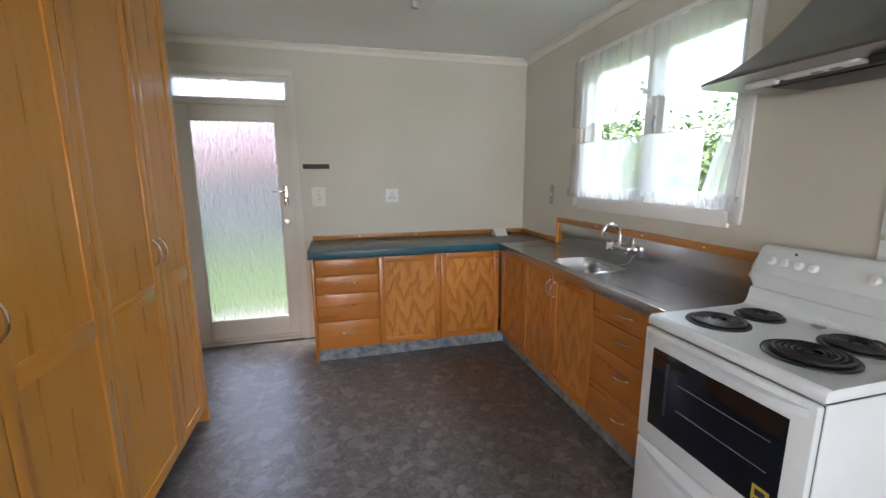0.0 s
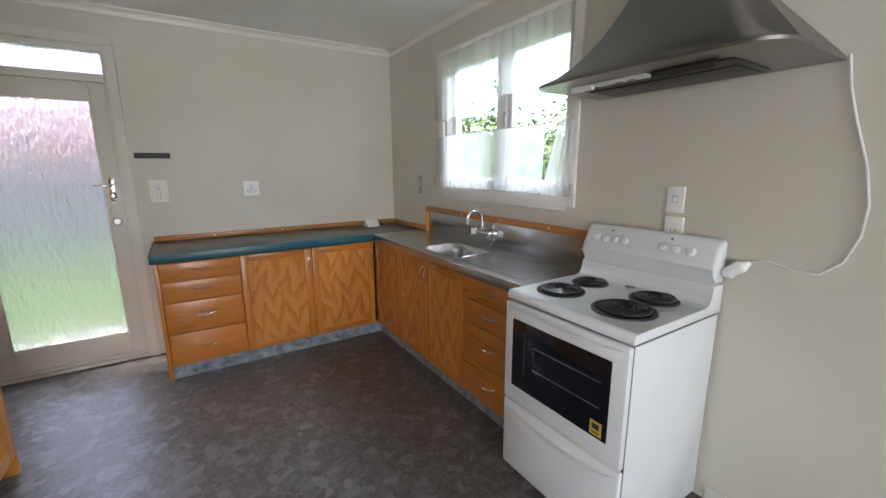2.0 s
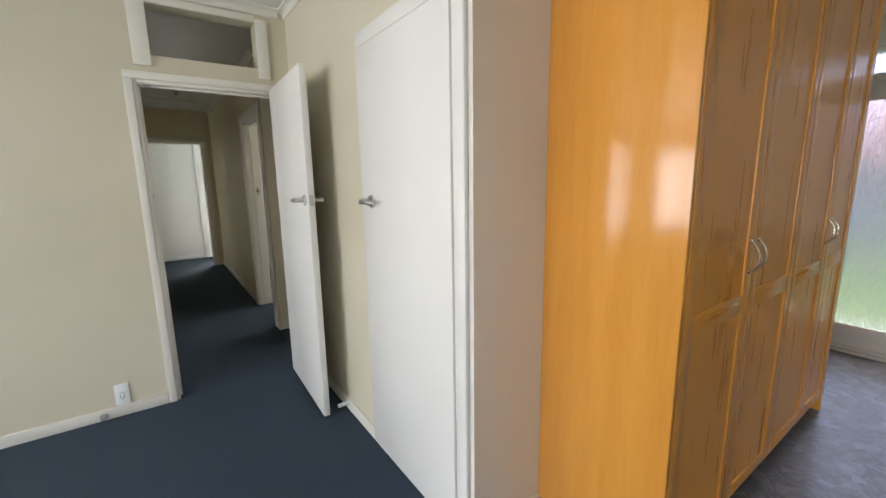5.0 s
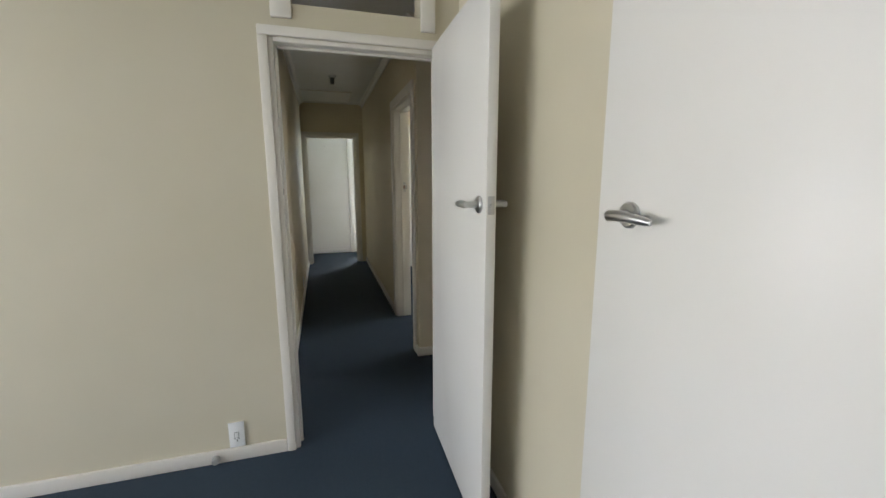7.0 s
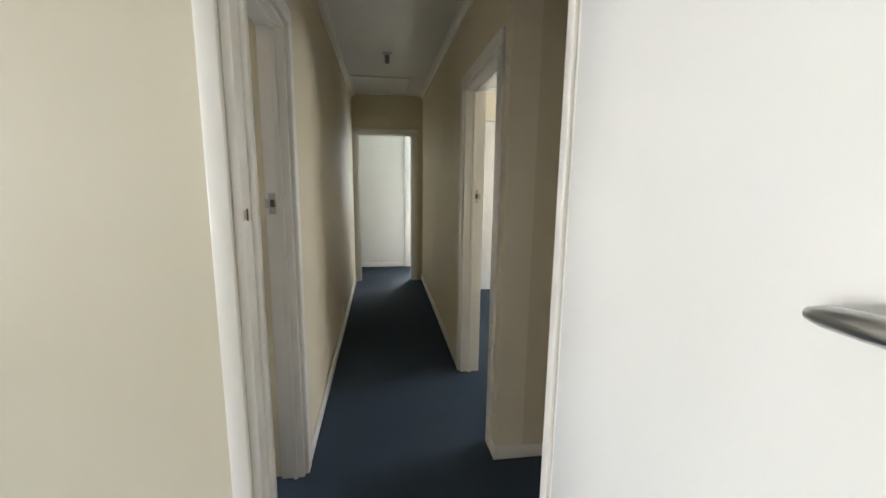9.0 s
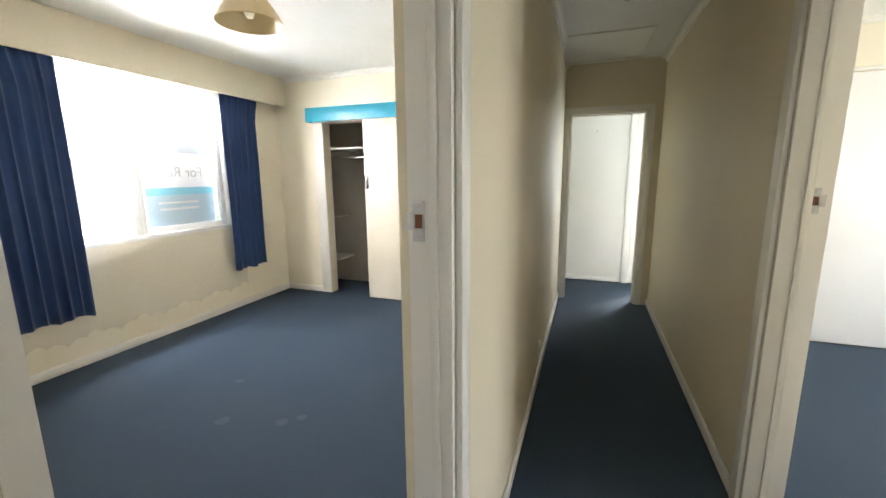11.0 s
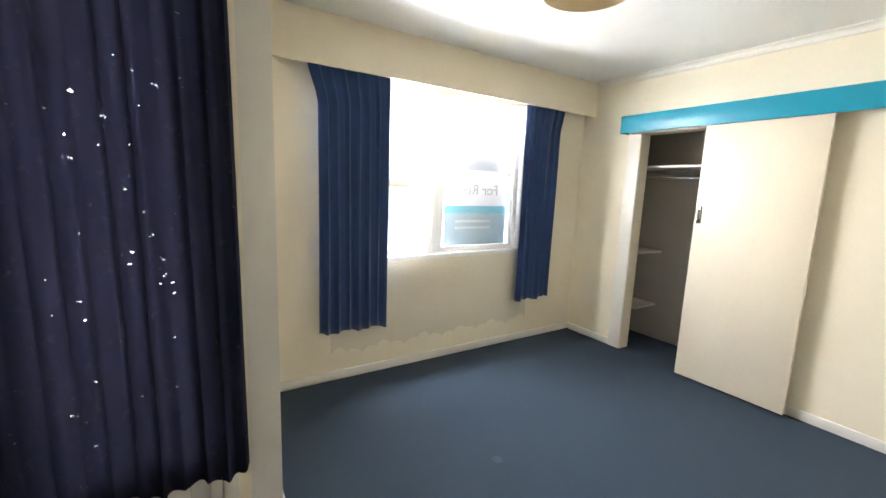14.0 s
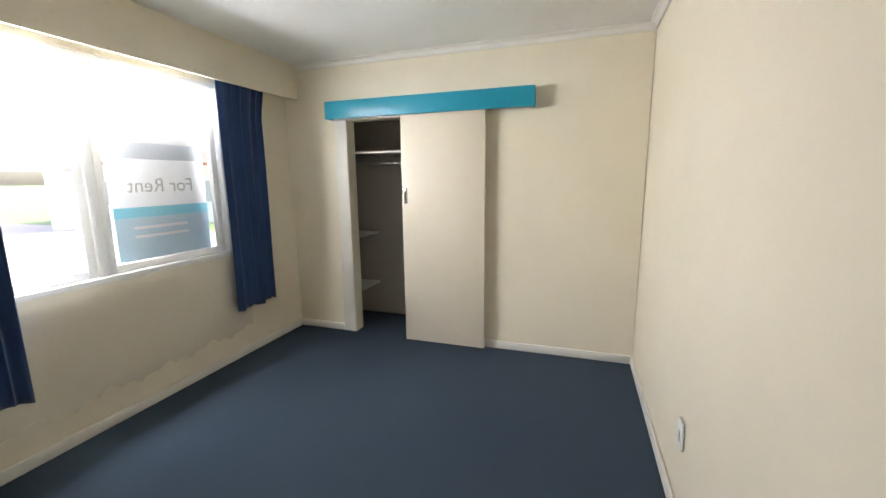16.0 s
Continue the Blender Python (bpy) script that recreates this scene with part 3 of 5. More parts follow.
strip("baseboard_2", "x", -5.2, -0.623, -3.30, 1, 0.0, 0.07, 0.016, M_TRIM, SK)
strip("baseboard_3", "y", -3.25, -2.13, 0.30, -1, 0.0, 0.07, 0.016, M_TRIM, SK)
strip("baseboard_4", "x", 0.302, 0.655, -1.31, 1, 0.0, 0.07, 0.016, M_TRIM, SK)
strip("baseboard_5", "y", -8.05, -4.285, HS, 1, 0.0, 0.07, 0.016, M_TRIM, SK)
strip("baseboard_6", "y", -8.05, -5.255, HN, -1, 0.0, 0.07, 0.016, M_TRIM, SK)
strip("baseboard_7", "y", -4.27, -4.184, HN, -1, 0.0, 0.07, 0.016, M_TRIM, SK)
strip("baseboard_8", "x", HN, 1.5, -4.2, 1, 0.0, 0.07, 0.016, M_TRIM, SK)
strip("baseboard_9", "x", -2.0, -0.79, -7.43, 1, 0.0, 0.07, 0.016, M_TRIM, SK)
strip("baseboard_10", "x", -3.904, -3.40, -7.43, 1, 0.0, 0.07, 0.016, M_TRIM, SK)
strip("baseboard_11", "y", -7.414, -4.27, -3.92, 1, 0.0, 0.07, 0.016, M_TRIM, SK)
strip("baseboard_12", "y", -7.414, -4.29, -0.79, -1, 0.0, 0.07, 0.016, M_TRIM, SK)
strip("baseboard_13", "y", -4.286, -4.1, -2.77, 1, 0.0, 0.07, 0.016, M_TRIM, SK)
strip("baseboard_14", "x", -4.0, -2.754, -4.27, -1, 0.0, 0.07, 0.016, M_TRIM, SK)
strip("baseboard_15", "x", -2.0, 0.03, -9.0, 1, 0.0, 0.07, 0.016, M_WHITE, SK)
strip("baseboard_16", "x", 0.43, 3.73, -7.43, 1, 2.14, 2.17, 0.02, M_TRIM, "cream picture rail board above the wardrobe", "trim")

# door trims and linings
architrave("architrave", "x", -3.30, 1, -0.58, 0.21, 2.0, 0.042)
fan = bmesh.new()
for a in ((-0.562, -0.475), (0.105, 0.175)):
    bx(fan, -3.2995, -3.28, a[0], a[1], 2.0755, 2.44, 0.004)
bx(fan, -3.2995, -3.282, -0.4745, 0.1045, 2.42, 2.46, 0.004)
solid("fanlight_frame", fan, M_TRIM, "white painted frame of the fanlight over the hall doorway", "window frame", kind="structure")
solid("fanlight_glass", box(-3.37, -3.364, -0.475, 0.105, 2.14, 2.42), M_GLASS, "clear fanlight pane over the hall doorway", "window", kind="structure")
lining("x", -3.42, -3.30, -0.58, 0.21, 2.0, 0.02, (-3.375, -3.352))
architrave("architrave", "x", -3.42, -1, -0.58, 0.21, 2.0, 0.07, sides=(0, 1))
architrave("architrave", "y", HS, 1, -4.21, -3.465, 2.02, 0.065, sides=(1, 0))
lining("y", -0.754, HS, -4.21, -3.465, 2.02, 0.02, (-0.70, -0.68))
architrave("architrave", "y", HN, -1, -5.18, -4.345, 2.02, 0.07)
lining("y", HN, 0.43, -5.18, -4.345, 2.02, 0.02, (0.345, 0.37))
architrave("architrave", "x", -8.05, 1, -0.60, 0.165, 2.035, 0.055)
lining("x", -8.17, -8.05, -0.60, 0.165, 2.035, 0.02, (-8.12, -8.1))
architrave("architrave", "y", 0.30, -1, -2.135, -1.395, 2.0, 0.065, 0.02, M_DOOR, "white gloss architrave round a cupboard door", sides=(0, 1))


def strike(at, out, along, label="pressed metal strike plate on a door jamb"):
    """A latch plate let into a jamb; out: off the face, along: the way of its lip."""
    p, o, a = Vector(at), Vector(out), Vector(along)
    t = thing("strike_plate", at, label, "strike plate")

    def slab(u0, u1, z0, z1, d0, d1):
        cs = [p + a * u + o * d for u in (u0, u1) for d in (d0, d1)]
        xs, ys = [c.x for c in cs], [c.y for c in cs]
        return box(min(xs), max(xs), min(ys), max(ys), p.z + z0, p.z + z1, bev=0.001)
    for nm, q in (("plate_end", (-0.014, 0.014, -0.045, -0.016)), ("plate_end", (-0.014, 0.014, 0.016, 0.045)), ("plate_edge", (-0.014, -0.009, -0.0155, 0.0155)), ("lip", (0.009, 0.03, -0.02, 0.02))):
        part(nm, slab(*q, 0.001, 0.004), M_SATIN, t)
    part("recess", slab(-0.009, 0.009, -0.0155, 0.0155, 0.0006, 0.0016), M_BRASSY, t, "bare brown timber recess")
    for dz in (-0.034, 0.034):
        part("screw", cyl(bmesh.new(), p + o * 0.0035 + Vector((0, 0, dz)), o, 0.004, 0.003, 0.002, 10), M_SATIN, t)
    return t


strike((-4.19, -0.727, 1.30), (1, 0, 0), (0, -1, 0))
strike((-5.16, 0.38, 1.30), (1, 0, 0), (0, 1, 0))
hs = thing("strike_plate", (-3.315, -0.56, 1.32), "small worn metal strike lip on the hall door jamb", "strike plate")
part("lip", box(-3.319, -3.3005, -0.5598, -0.5585, 1.313, 1.335, bev=0.001), M_SATIN, hs)
part("recess", box(-3.3265, -3.3192, -0.5598, -0.5575, 1.311, 1.337, bev=0.001), M_BRASSY, hs, "dark bronze latch recess")


# ---------------------------------------------------------------- doors
def flush_door(name, hinge, width, height, angle, label, handle_z=1.3, thick=0.036, z0=0.018, sides=(1, -1), mat=None):
    """A plain flush door: at angle 0 it runs from the hinge along +x, its faces towards +y and -y."""
    d = thing(name, hinge, label, "door", kind="structure")
    d.rotation_euler = (0, 0, radians(angle))
    bm = box(0, width, -thick / 2, thick / 2, z0, height, bev=0.003)
    ob = part("leaf", bm, mat or M_DOOR, d)
    ob.matrix_parent_inverse = Matrix()
    for s in sides:
        h = lever(d, (width - 0.062, s * thick / 2, handle_z), (0, s, 0), (-1, 0, 0), M_SATIN)
        h.matrix_parent_inverse = Matrix()
    if len(sides) == 2:
        lt = part("latch", bx(cyl(bmesh.new(), (width - 0.004, 0, handle_z), (1, 0, 0), 0.008, 0.006, 0.014, 12), width - 0.001, width + 0.002, -0.012, 0.012, handle_z - 0.03, handle_z + 0.03, 0.001), M_SATIN, d, "satin latch plate and bolt")
        lt.matrix_parent_inverse = Matrix()
    for z in (0.22, 1.0, height - 0.22):
        hg = part("hinge", cyl(bmesh.new(), (-0.004, thick / 2 + 0.002, z), (0, 0, 1), 0.006, 0.006, 0.09, 10), M_SATIN, d)
        hg.matrix_parent_inverse = Matrix()
    return d


# hall door: swung wide open towards the cupboard wall
flush_door("door_hall", (-3.262, 0.168, 0), 0.765, 2.0, -1.8, "white gloss flush hall door standing wide open")
flush_door("door_cupboard", (-2.125, 0.292, 0), 0.727, 1.995, 0, "white gloss flush cupboard door, closed, with a lever handle", 1.30, sides=())
cup = bpy.data.objects["door_cupboard"]
lever(cup, (-2.016, 0.274, 1.308), (0, -1, 0), (0.95, 0, 0), M_SATIN)
# bedroom door: opened into the room
flush_door("door_bedroom", (-3.476, -0.79, 0), 0.72, 2.0, -95.5, "white gloss flush bedroom door standing open into the room")


# ---------------------------------------------------------------- kitchen joinery
def frame_door(parent, axis, face_at, out, a0, a1, z0, z1, panel_mat, stile_mat, rail_mat, mids=(), stile=0.05, proud=0.019, inset=0.012, name="door"):
    """A framed cupboard door: stiles and rails proud of a flat panel. Returns the door's panel object."""
    def b(bm, u0, u1, w0, w1, d0, d1, bev=0.003):
        p0, p1 = sorted((face_at + out * d0, face_at + out * d1))
        bx(bm, *((p0, p1, u0, u1) if axis == "x" else (u0, u1, p0, p1)), w0, w1, bev)
    bm = bmesh.new()
    b(bm, a0 + 0.01, a1 - 0.01, z0 + 0.01, z1 - 0.01, 0.001, inset, 0)
    door = part(name, bm, panel_mat, parent)
    for u0, u1 in ((a0, a0 + stile), (a1 - stile, a1)):
        bm = bmesh.new()
        b(bm, u0, u1, z0, z1, 0, proud)
        part("stile", bm, stile_mat, door)
    for w0, w1 in ((z0, z0 + stile), (z1 - stile, z1), *mids):
        bm = bmesh.new()
        b(bm, a0 + stile + 0.0004, a1 - stile - 0.0004, w0, w1, 0, proud - 0.0006)
        part("rail", bm, rail_mat, door)
    return door


def pantry():
    t = thing("pantry_cupboard", (-1.05, 1.6, 0), "tall varnished pine pantry cupboard with four panelled doors", "cupboard")
    x = -0.82
    top = 2.47
    y0, y1 = 0.652, 2.56
    part("end_panel", box(-1.31, x + 0.0185, y0, y0 + 0.018, 0.0, top, bev=0.002), M_PINE_END, t)
    part("end_panel", box(-1.31, x + 0.0185, y1 - 0.018, y1, 0.0, top, bev=0.002), M_PINE_Z, t)
    part("carcass", box(-1.308, x - 0.004, y0 + 0.0185, y1 - 0.0185, 0.1, top - 0.002), M_PINE_Z, t)
    part("kickboard", box(-1.25, x - 0.05, y0 + 0.02, y1 - 0.02, 0.0, 0.0995), M_KICK, t, "blue-grey vinyl kickboard")
    part("top_rail", box(x - 0.003, x + 0.018, y0 + 0.0185, y1 - 0.0185, 2.395, top, bev=0.002), M_PINE_Y, t)
    cuts = [y0 + 0.02, 1.165, 1.645, 2.135, y1 - 0.02]
    for k in range(4):
        a0, a1 = cuts[k] + 0.002, cuts[k + 1] - 0.002
        d = frame_door(t, "x", x, 1, a0, a1, 0.105, 2.39, M_PINE_Z, M_PINE_Z, M_PINE_Y, mids=((0.915, 0.985),), stile=0.058)
        hy = a1 - 0.03 if k % 2 == 0 else a0 + 0.03
        bow_handle(d, (x + 0.019, hy, 1.12), (0, 0, 1), (1, 0, 0), 0.11)
        if k == 1:
            part("repair_patch", box(x + 0.0192, x + 0.0205, a1 - 0.058, a1 - 0.018, 0.38, 0.74), M_PATCH, d, "pale bare pine repair strip")
    return t


pantry()
solid("trim_over_pantry", box(-1.31, -0.80, 0.66, 2.56, 2.471, CEIL), M_TRIM, "white painted trim between pantry and ceiling", "trim", kind="structure")


def drawers(name, axis, face_at, out, a0, a1, back, zs, label, grp):
    """A drawer unit: body, drawer fronts split at zs, and bow handles."""
    mid = (a0 + a1) / 2
    at = (face_at, mid, 0.1) if axis == "x" else (mid, face_at, 0.1)
    t = thing(name, at, label, "drawer unit", grp)
    p0, p1 = sorted((face_at, back))
    part("body", box(*((p0, p1, a0, a1) if axis == "x" else (a0, a1, p0, p1)), 0.1, 0.84), M_RIMU_Z, t)
    fm = M_RIMU_Y if axis == "x" else M_RIMU_X
    for w0, w1 in zip(zs, zs[1:]):
        q0, q1 = sorted((face_at + out * 0.0006, face_at + out * 0.019))
        d = part("drawer_front", box(*((q0, q1, a0 + 0.003, a1 - 0.003) if axis == "x" else (a0 + 0.003, a1 - 0.003, q0, q1)), w0 + 0.003, w1 - 0.003, bev=0.003), fm, t)
        c = (face_at + out * 0.019, mid, (w0 + w1) / 2 + 0.01) if axis == "x" else (mid, face_at + out * 0.019, (w0 + w1) / 2 + 0.01)
        bow_handle(d, c, (0, 1, 0) if axis == "x" else (1, 0, 0), (out, 0, 0) if axis == "x" else (0, out, 0))
    return t


def cupboard(name, axis, face_at, out, a0, a1, back, label, hand):
    """A base unit with one framed door; hand: 'lo' or 'hi', the side of the handle, or '' for a fixed panel."""
    mid = (a0 + a1) / 2
    at = (face_at, mid, 0.1) if axis == "x" else (mid, face_at, 0.1)
    t = thing(name, at, label, "cupboard", "kitchen base units")
    p0, p1 = sorted((face_at, back))
    part("body", box(*((p0, p1, a0, a1) if axis == "x" else (a0, a1, p0, p1)), 0.1, 0.735 if axis == "x" else 0.84), M_RIMU_Z, t)
    d = frame_door(t, axis, face_at, out, a0 + 0.003, a1 - 0.003, 0.105, 0.835, M_PLY_Z, M_RIMU_Z, M_RIMU_Y if axis == "x" else M_RIMU_X)
    if hand:
        h = a0 + 0.03 if hand == "lo" else a1 - 0.03
        c = (face_at + out * 0.019, h, 0.735) if axis == "x" else (h, face_at + out * 0.019, 0.735)
        bow_handle(d, c, (0, 0, 1), (out, 0, 0) if axis == "x" else (0, out, 0))
    return t


FN, FE = 3.175, 1.365
ZS = [0.105, 0.335, 0.56, 0.705, 0.835]
drawers("drawer_unit", "y", FN, -1, -0.175, 0.305, KN, ZS, "varnished pine four-drawer kitchen unit with bowed handles", "kitchen base units")
cupboard("base_cupboard", "y", FN, -1, 0.306, 0.815, KN, "varnished veneer base cupboard with flame grain door", "hi")
cupboard("base_cupboard", "y", FN, -1, 0.816, 1.335, KN, "varnished veneer base cupboard with flame grain door", "hi")
cupboard("corner_cupboard", "x", FE, -1, 2.72, 3.152, KE, "varnished veneer fixed corner panel under the worktop", "")
cupboard("sink_cupboard", "x", FE, -1, 2.30, 2.719, KE, "varnished veneer sink cupboard with flame grain door", "lo")
cupboard("sink_cupboard", "x", FE, -1, 1.86, 2.299, KE, "varnished veneer sink cupboard with flame grain door", "hi")
drawers("drawer_unit", "x", FE, -1, 1.36, 1.859, KE, ZS, "varnished pine four-drawer unit beside the stove", "kitchen base units")
solid("end_panel", box(-0.2, -0.176, FN - 0.02, KN, 0.0, 0.845, bev=0.002), M_RIMU_Z, "varnished pine end panel reaching the floor", "end panel")
kb = bmesh.new()
bx(kb, -0.1755, FE + 0.045, FN + 0.02, FN + 0.035, 0.0, 0.0995)
bx(kb, FE + 0.03, FE + 0.045, 1.36, FN + 0.0195, 0.0, 0.0995)
solid("kickboard", kb, M_KICK, "blue-grey vinyl coved kickboard under the units", "kickboard", kind="structure")

# worktops
BZ = 0.90
wt = thing("worktop", (0.5, 3.4, 0.85), "grey-green speckled laminate worktop with a teal front edge", "worktop")
part("top", box(-0.21, KE, 3.142, KN, 0.846, BZ, bev=0.003), M_BENCH, wt)
part("front_edge", box(-0.212, 1.332, 3.130, 3.1415, 0.842, BZ + 0.001, bev=0.003), M_TEAL, wt, "teal laminate edge strip")
part("end_edge", box(-0.2185, -0.2105, 3.142, KN - 0.001, 0.842, BZ + 0.001, bev=0.002), M_TEAL, wt, "teal laminate edge strip")

SX0, SX1, SY0, SY1 = 1.415, 1.70, 2.03, 2.42


def sink_bench():
    """A pressed steel bench with a rounded bowl, a dished drainer and an upstand."""
    t = thing("sink_bench", (1.57, 2.2, 0.85), "stainless steel sink bench with bowl and drainer", "sink bench")
    bm = bmesh.new()
    nx, ny = 64, 220
    x0, x1, y0, y1 = 1.325, KE - 0.012, 1.325, 3.1415

    def height(x, y):
        cx, cy, hx, hy, r = (SX0 + SX1) / 2, (SY0 + SY1) / 2, (SX1 - SX0) / 2, (SY1 - SY0) / 2, 0.05
        dx, dy = max(abs(x - cx) - hx + r, 0), max(abs(y - cy) - hy + r, 0)
        s = math.hypot(dx, dy) - r if dx or dy else max(abs(x - cx) - hx, abs(y - cy) - hy)
        z = BZ
        if s < 0.012:
            f = min(1, (0.012 - s) / 0.026)
            z -= 0.145 * (f * f * (3 - 2 * f))
        elif 1.38 < x < 1.74 and 1.4 < y < 2.98:
            e = min(x - 1.38, 1.74 - x, y - 1.4, 2.98 - y)
            z -= 0.006 * min(1, e / 0.02)
        return z
    g = [[bm.verts.new((x0 + (x1 - x0) * i / nx, y0 + (y1 - y0) * k / ny, height(x0 + (x1 - x0) * i / nx, y0 + (y1 - y0) * k / ny))) for k in range(ny + 1)] for i in range(nx + 1)]
    for i in range(nx):
        for k in range(ny):
            bm.faces.new((g[i][k], g[i + 1][k], g[i + 1][k + 1], g[i][k + 1]))
    top = part("bench_top", bm, M_STEEL, t)
    top.data.set_sharp_from_angle(angle=radians(85))
    part("front_edge", box(1.316, 1.3255, 1.325, 3.129, 0.846, BZ + 0.0005, bev=0.003), M_STEEL, t)
    part("underside", box(1.327, 1.36, 1.33, 3.13, 0.845, 0.85), M_STEEL, t)
    part("splashback", box(KE - 0.012, KE - 0.001, 1.30, 3.02, BZ - 0.002, 1.075, bev=0.002), M_STEEL, t, "stainless upstand behind the sink")
    part("waste", lathe(bmesh.new(), (1.56, 2.22, BZ - 0.143), [(0.001, 0.0), (0.03, 0.001), (0.042, 0.004), (0.044, 0.002)], 24), M_CHROME, t, "chrome sink waste")
    return t


sink_bench()
ups = "varnished timber upstand along the wall"
solid("upstand", box(-0.205, KE - 0.02, KN - 0.02, KN - 0.001, BZ + 0.001, BZ + 0.042, bev=0.003), M_SPLASH, ups, "upstand")
solid("upstand", box(KE - 0.02, KE - 0.001, 3.046, KN - 0.0205, BZ + 0.001, BZ + 0.042, bev=0.003), M_SPLASH_Y, ups, "upstand")
solid("timber_upstand", box(KE - 0.024, KE - 0.001, 1.30, 3.021, 1.076, 1.118, bev=0.003), M_SPLASH_Y, "varnished timber cap over the steel upstand", "upstand")
solid("timber_post", box(KE - 0.024, KE - 0.001, 3.0215, 3.0455, BZ + 0.002, 1.118, bev=0.003), M_PINE_Z, "varnished timber end post of the upstand", "upstand")
for y in (1.62, 2.05, 2.5):
    solid("screw_cap", cyl(bmesh.new(), (KE - 0.0235, y, 1.098), (-1, 0, 0), 0.006, 0.005, 0.003, 12), M_PLASTIC, "small white screw cap in the upstand", "screw cap", "screw caps")
for x in (0.2, 0.72):
    solid("screw_cap", cyl(bmesh.new(), (x, KN - 0.0195, BZ + 0.022), (0, -1, 0), 0.006, 0.005, 0.003, 12), M_PLASTIC, "small white screw cap in the upstand", "screw cap", "screw caps")


def sink_mixer():
    y, z = 2.2, 1.0
    t = thing("sink_mixer", (KE - 0.01, y, z), "chrome wall-mounted sink mixer with a swan-neck spout", "tap")
    x = KE - 0.012
    for s in (-1, 1):
        bm = lathe(bmesh.new(), (x, y + s * 0.075, z), [(0.001, 0), (0.03, 0.0), (0.028, 0.008), (0.015, 0.02), (0.014, 0.06), (0.001, 0.062)], 20, (-1, 0, 0))
        part("wall_flange", bm, M_CHROME, t)
        bm = cyl(bmesh.new(), (x - 0.05, y + s * 0.05, z), (0, s, 0), 0.017, 0.021, 0.05, 16, 0.002)
        h = part("tap_handle", bm, M_PLASTIC if s > 0 else M_CHROME, t, "clear white capped tap handle" if s > 0 else "")
        for k in range(4):
            a = math.pi / 4 + k * math.pi / 2
            part("grip", cyl(bmesh.new(), (x - 0.05, y + s * 0.092, z), (math.cos(a), 0, math.sin(a)), 0.007, 0.006, 0.032, 8), M_PLASTIC if s > 0 else M_CHROME, h)
    bm = tube(bmesh.new(), [(x - 0.05, y - 0.06, z), (x - 0.05, y, z), (x - 0.05, y + 0.06, z)], 0.016, 14)
    part("body", bm, M_CHROME, t)
    pts = [(x - 0.05, y, z)]
    for k in range(13):
        a = radians(180 * k / 12)
        pts.append((x - 0.05 - 0.055 * (1 - math.cos(a)), y + 0.02 * k / 12, z + 0.10 + 0.05 * math.sin(a)))
    pts.append((x - 0.16, y + 0.02, z + 0.07))
    part("spout", tube(bmesh.new(), pts, 0.011, 12), M_CHROME, t)
    return t


sink_mixer()
solid("plug_chain", tube(bmesh.new(), [(1.79, 2.1, 0.97), (1.76, 2.1, 0.93), (1.74, 2.1, 0.91), (1.70, 2.12, 0.905)], 0.0025, 6), M_CHROME, "thin chrome plug chain lying on the bench", "chain")
cd = bmesh.new()
prism(cd, [(3.50, 0.903), (3.63, 0.903), (3.58, 0.965), (3.575, 0.965), (3.505, 0.906)], "x", 1.44, 1.56)
solid("folded_card", cd, M_CARD, "white folded card standing on the worktop corner", "card")
solid("black_tin", cyl(bmesh.new(), (1.60, 3.60, 0.9005), (0, 0, 1), 0.03, 0.03, 0.03, 20, 0.003), M_BLACK, "small black tin beside the card", "tin")
solid("wall_bracket", bx(box(-0.25, -0.03, KN - 0.012, KN - 0.001, 1.525, 1.565, bev=0.003), -0.235, -0.045, KN - 0.02, KN - 0.0125, 1.535, 1.555, 0.004), M_BLACK, "black plastic mounting strip fixed to the wall", "wall bracket")


def wall_plate(name, axis, c, out, w, h, label, rockers=0, surround=None, holes=0, mat=None):
    """A switch or socket plate with its rockers."""
    t = thing(name, c, label, "socket" if holes else "switch")
    mat = mat or M_PLASTIC

    def b(u, w0, u2, w2, d0, d1, bev=0.002):
        p0, p1 = sorted((c[0 if axis == "x" else 1] + out * d0, c[0 if axis == "x" else 1] + out * d1))
        m = c[1] if axis == "x" else c[0]
        return box(*((p0, p1, m + u, m + u2) if axis == "x" else (m + u, m + u2, p0, p1)), c[2] + w0, c[2] + w2, bev=bev)
    if surround:
        part("surround", b(-w / 2 - surround, -h / 2 - surround, w / 2 + surround, h / 2 + surround, 0.0008, 0.012, 0.008), M_PLASTIC2, t, "cream rounded mounting block")
        part("plate", b(-w / 2, -h / 2, w / 2, h / 2, 0.012, 0.018), M_PLASTIC2, t)
        base = 0.018
    else:
        part("plate", b(-w / 2, -h / 2, w / 2, h / 2, 0.0008, 0.01), mat, t)
        base = 0.01
    for k in range(rockers):
        o = (k - (rockers - 1) / 2) * (0.035 if h > w else 0.0)
        q = (k - (rockers - 1) / 2) * (0.05 if w >= h else 0.0)
        part("rocker_gap", b(q - 0.0105, o - 0.0155, q + 0.0105, o + 0.0155, base, base + 0.0012, 0), M_GREY, t)
        part("rocker", b(q - 0.008, o - 0.013, q + 0.008, o + 0.013, base, base + 0.004, 0.0015), M_PLASTIC, t)
    for k in range(holes):
        q = (k - (holes - 1) / 2) * 0.05
        for du, dz in ((-0.009, -0.018), (0.009, -0.018), (0, -0.03)):
            part("pin_slot", b(q + du - 0.0018, dz - 0.005, q + du + 0.0018, dz + 0.005, base, base + 0.0008, 0), M_BLACK, t)
    return t


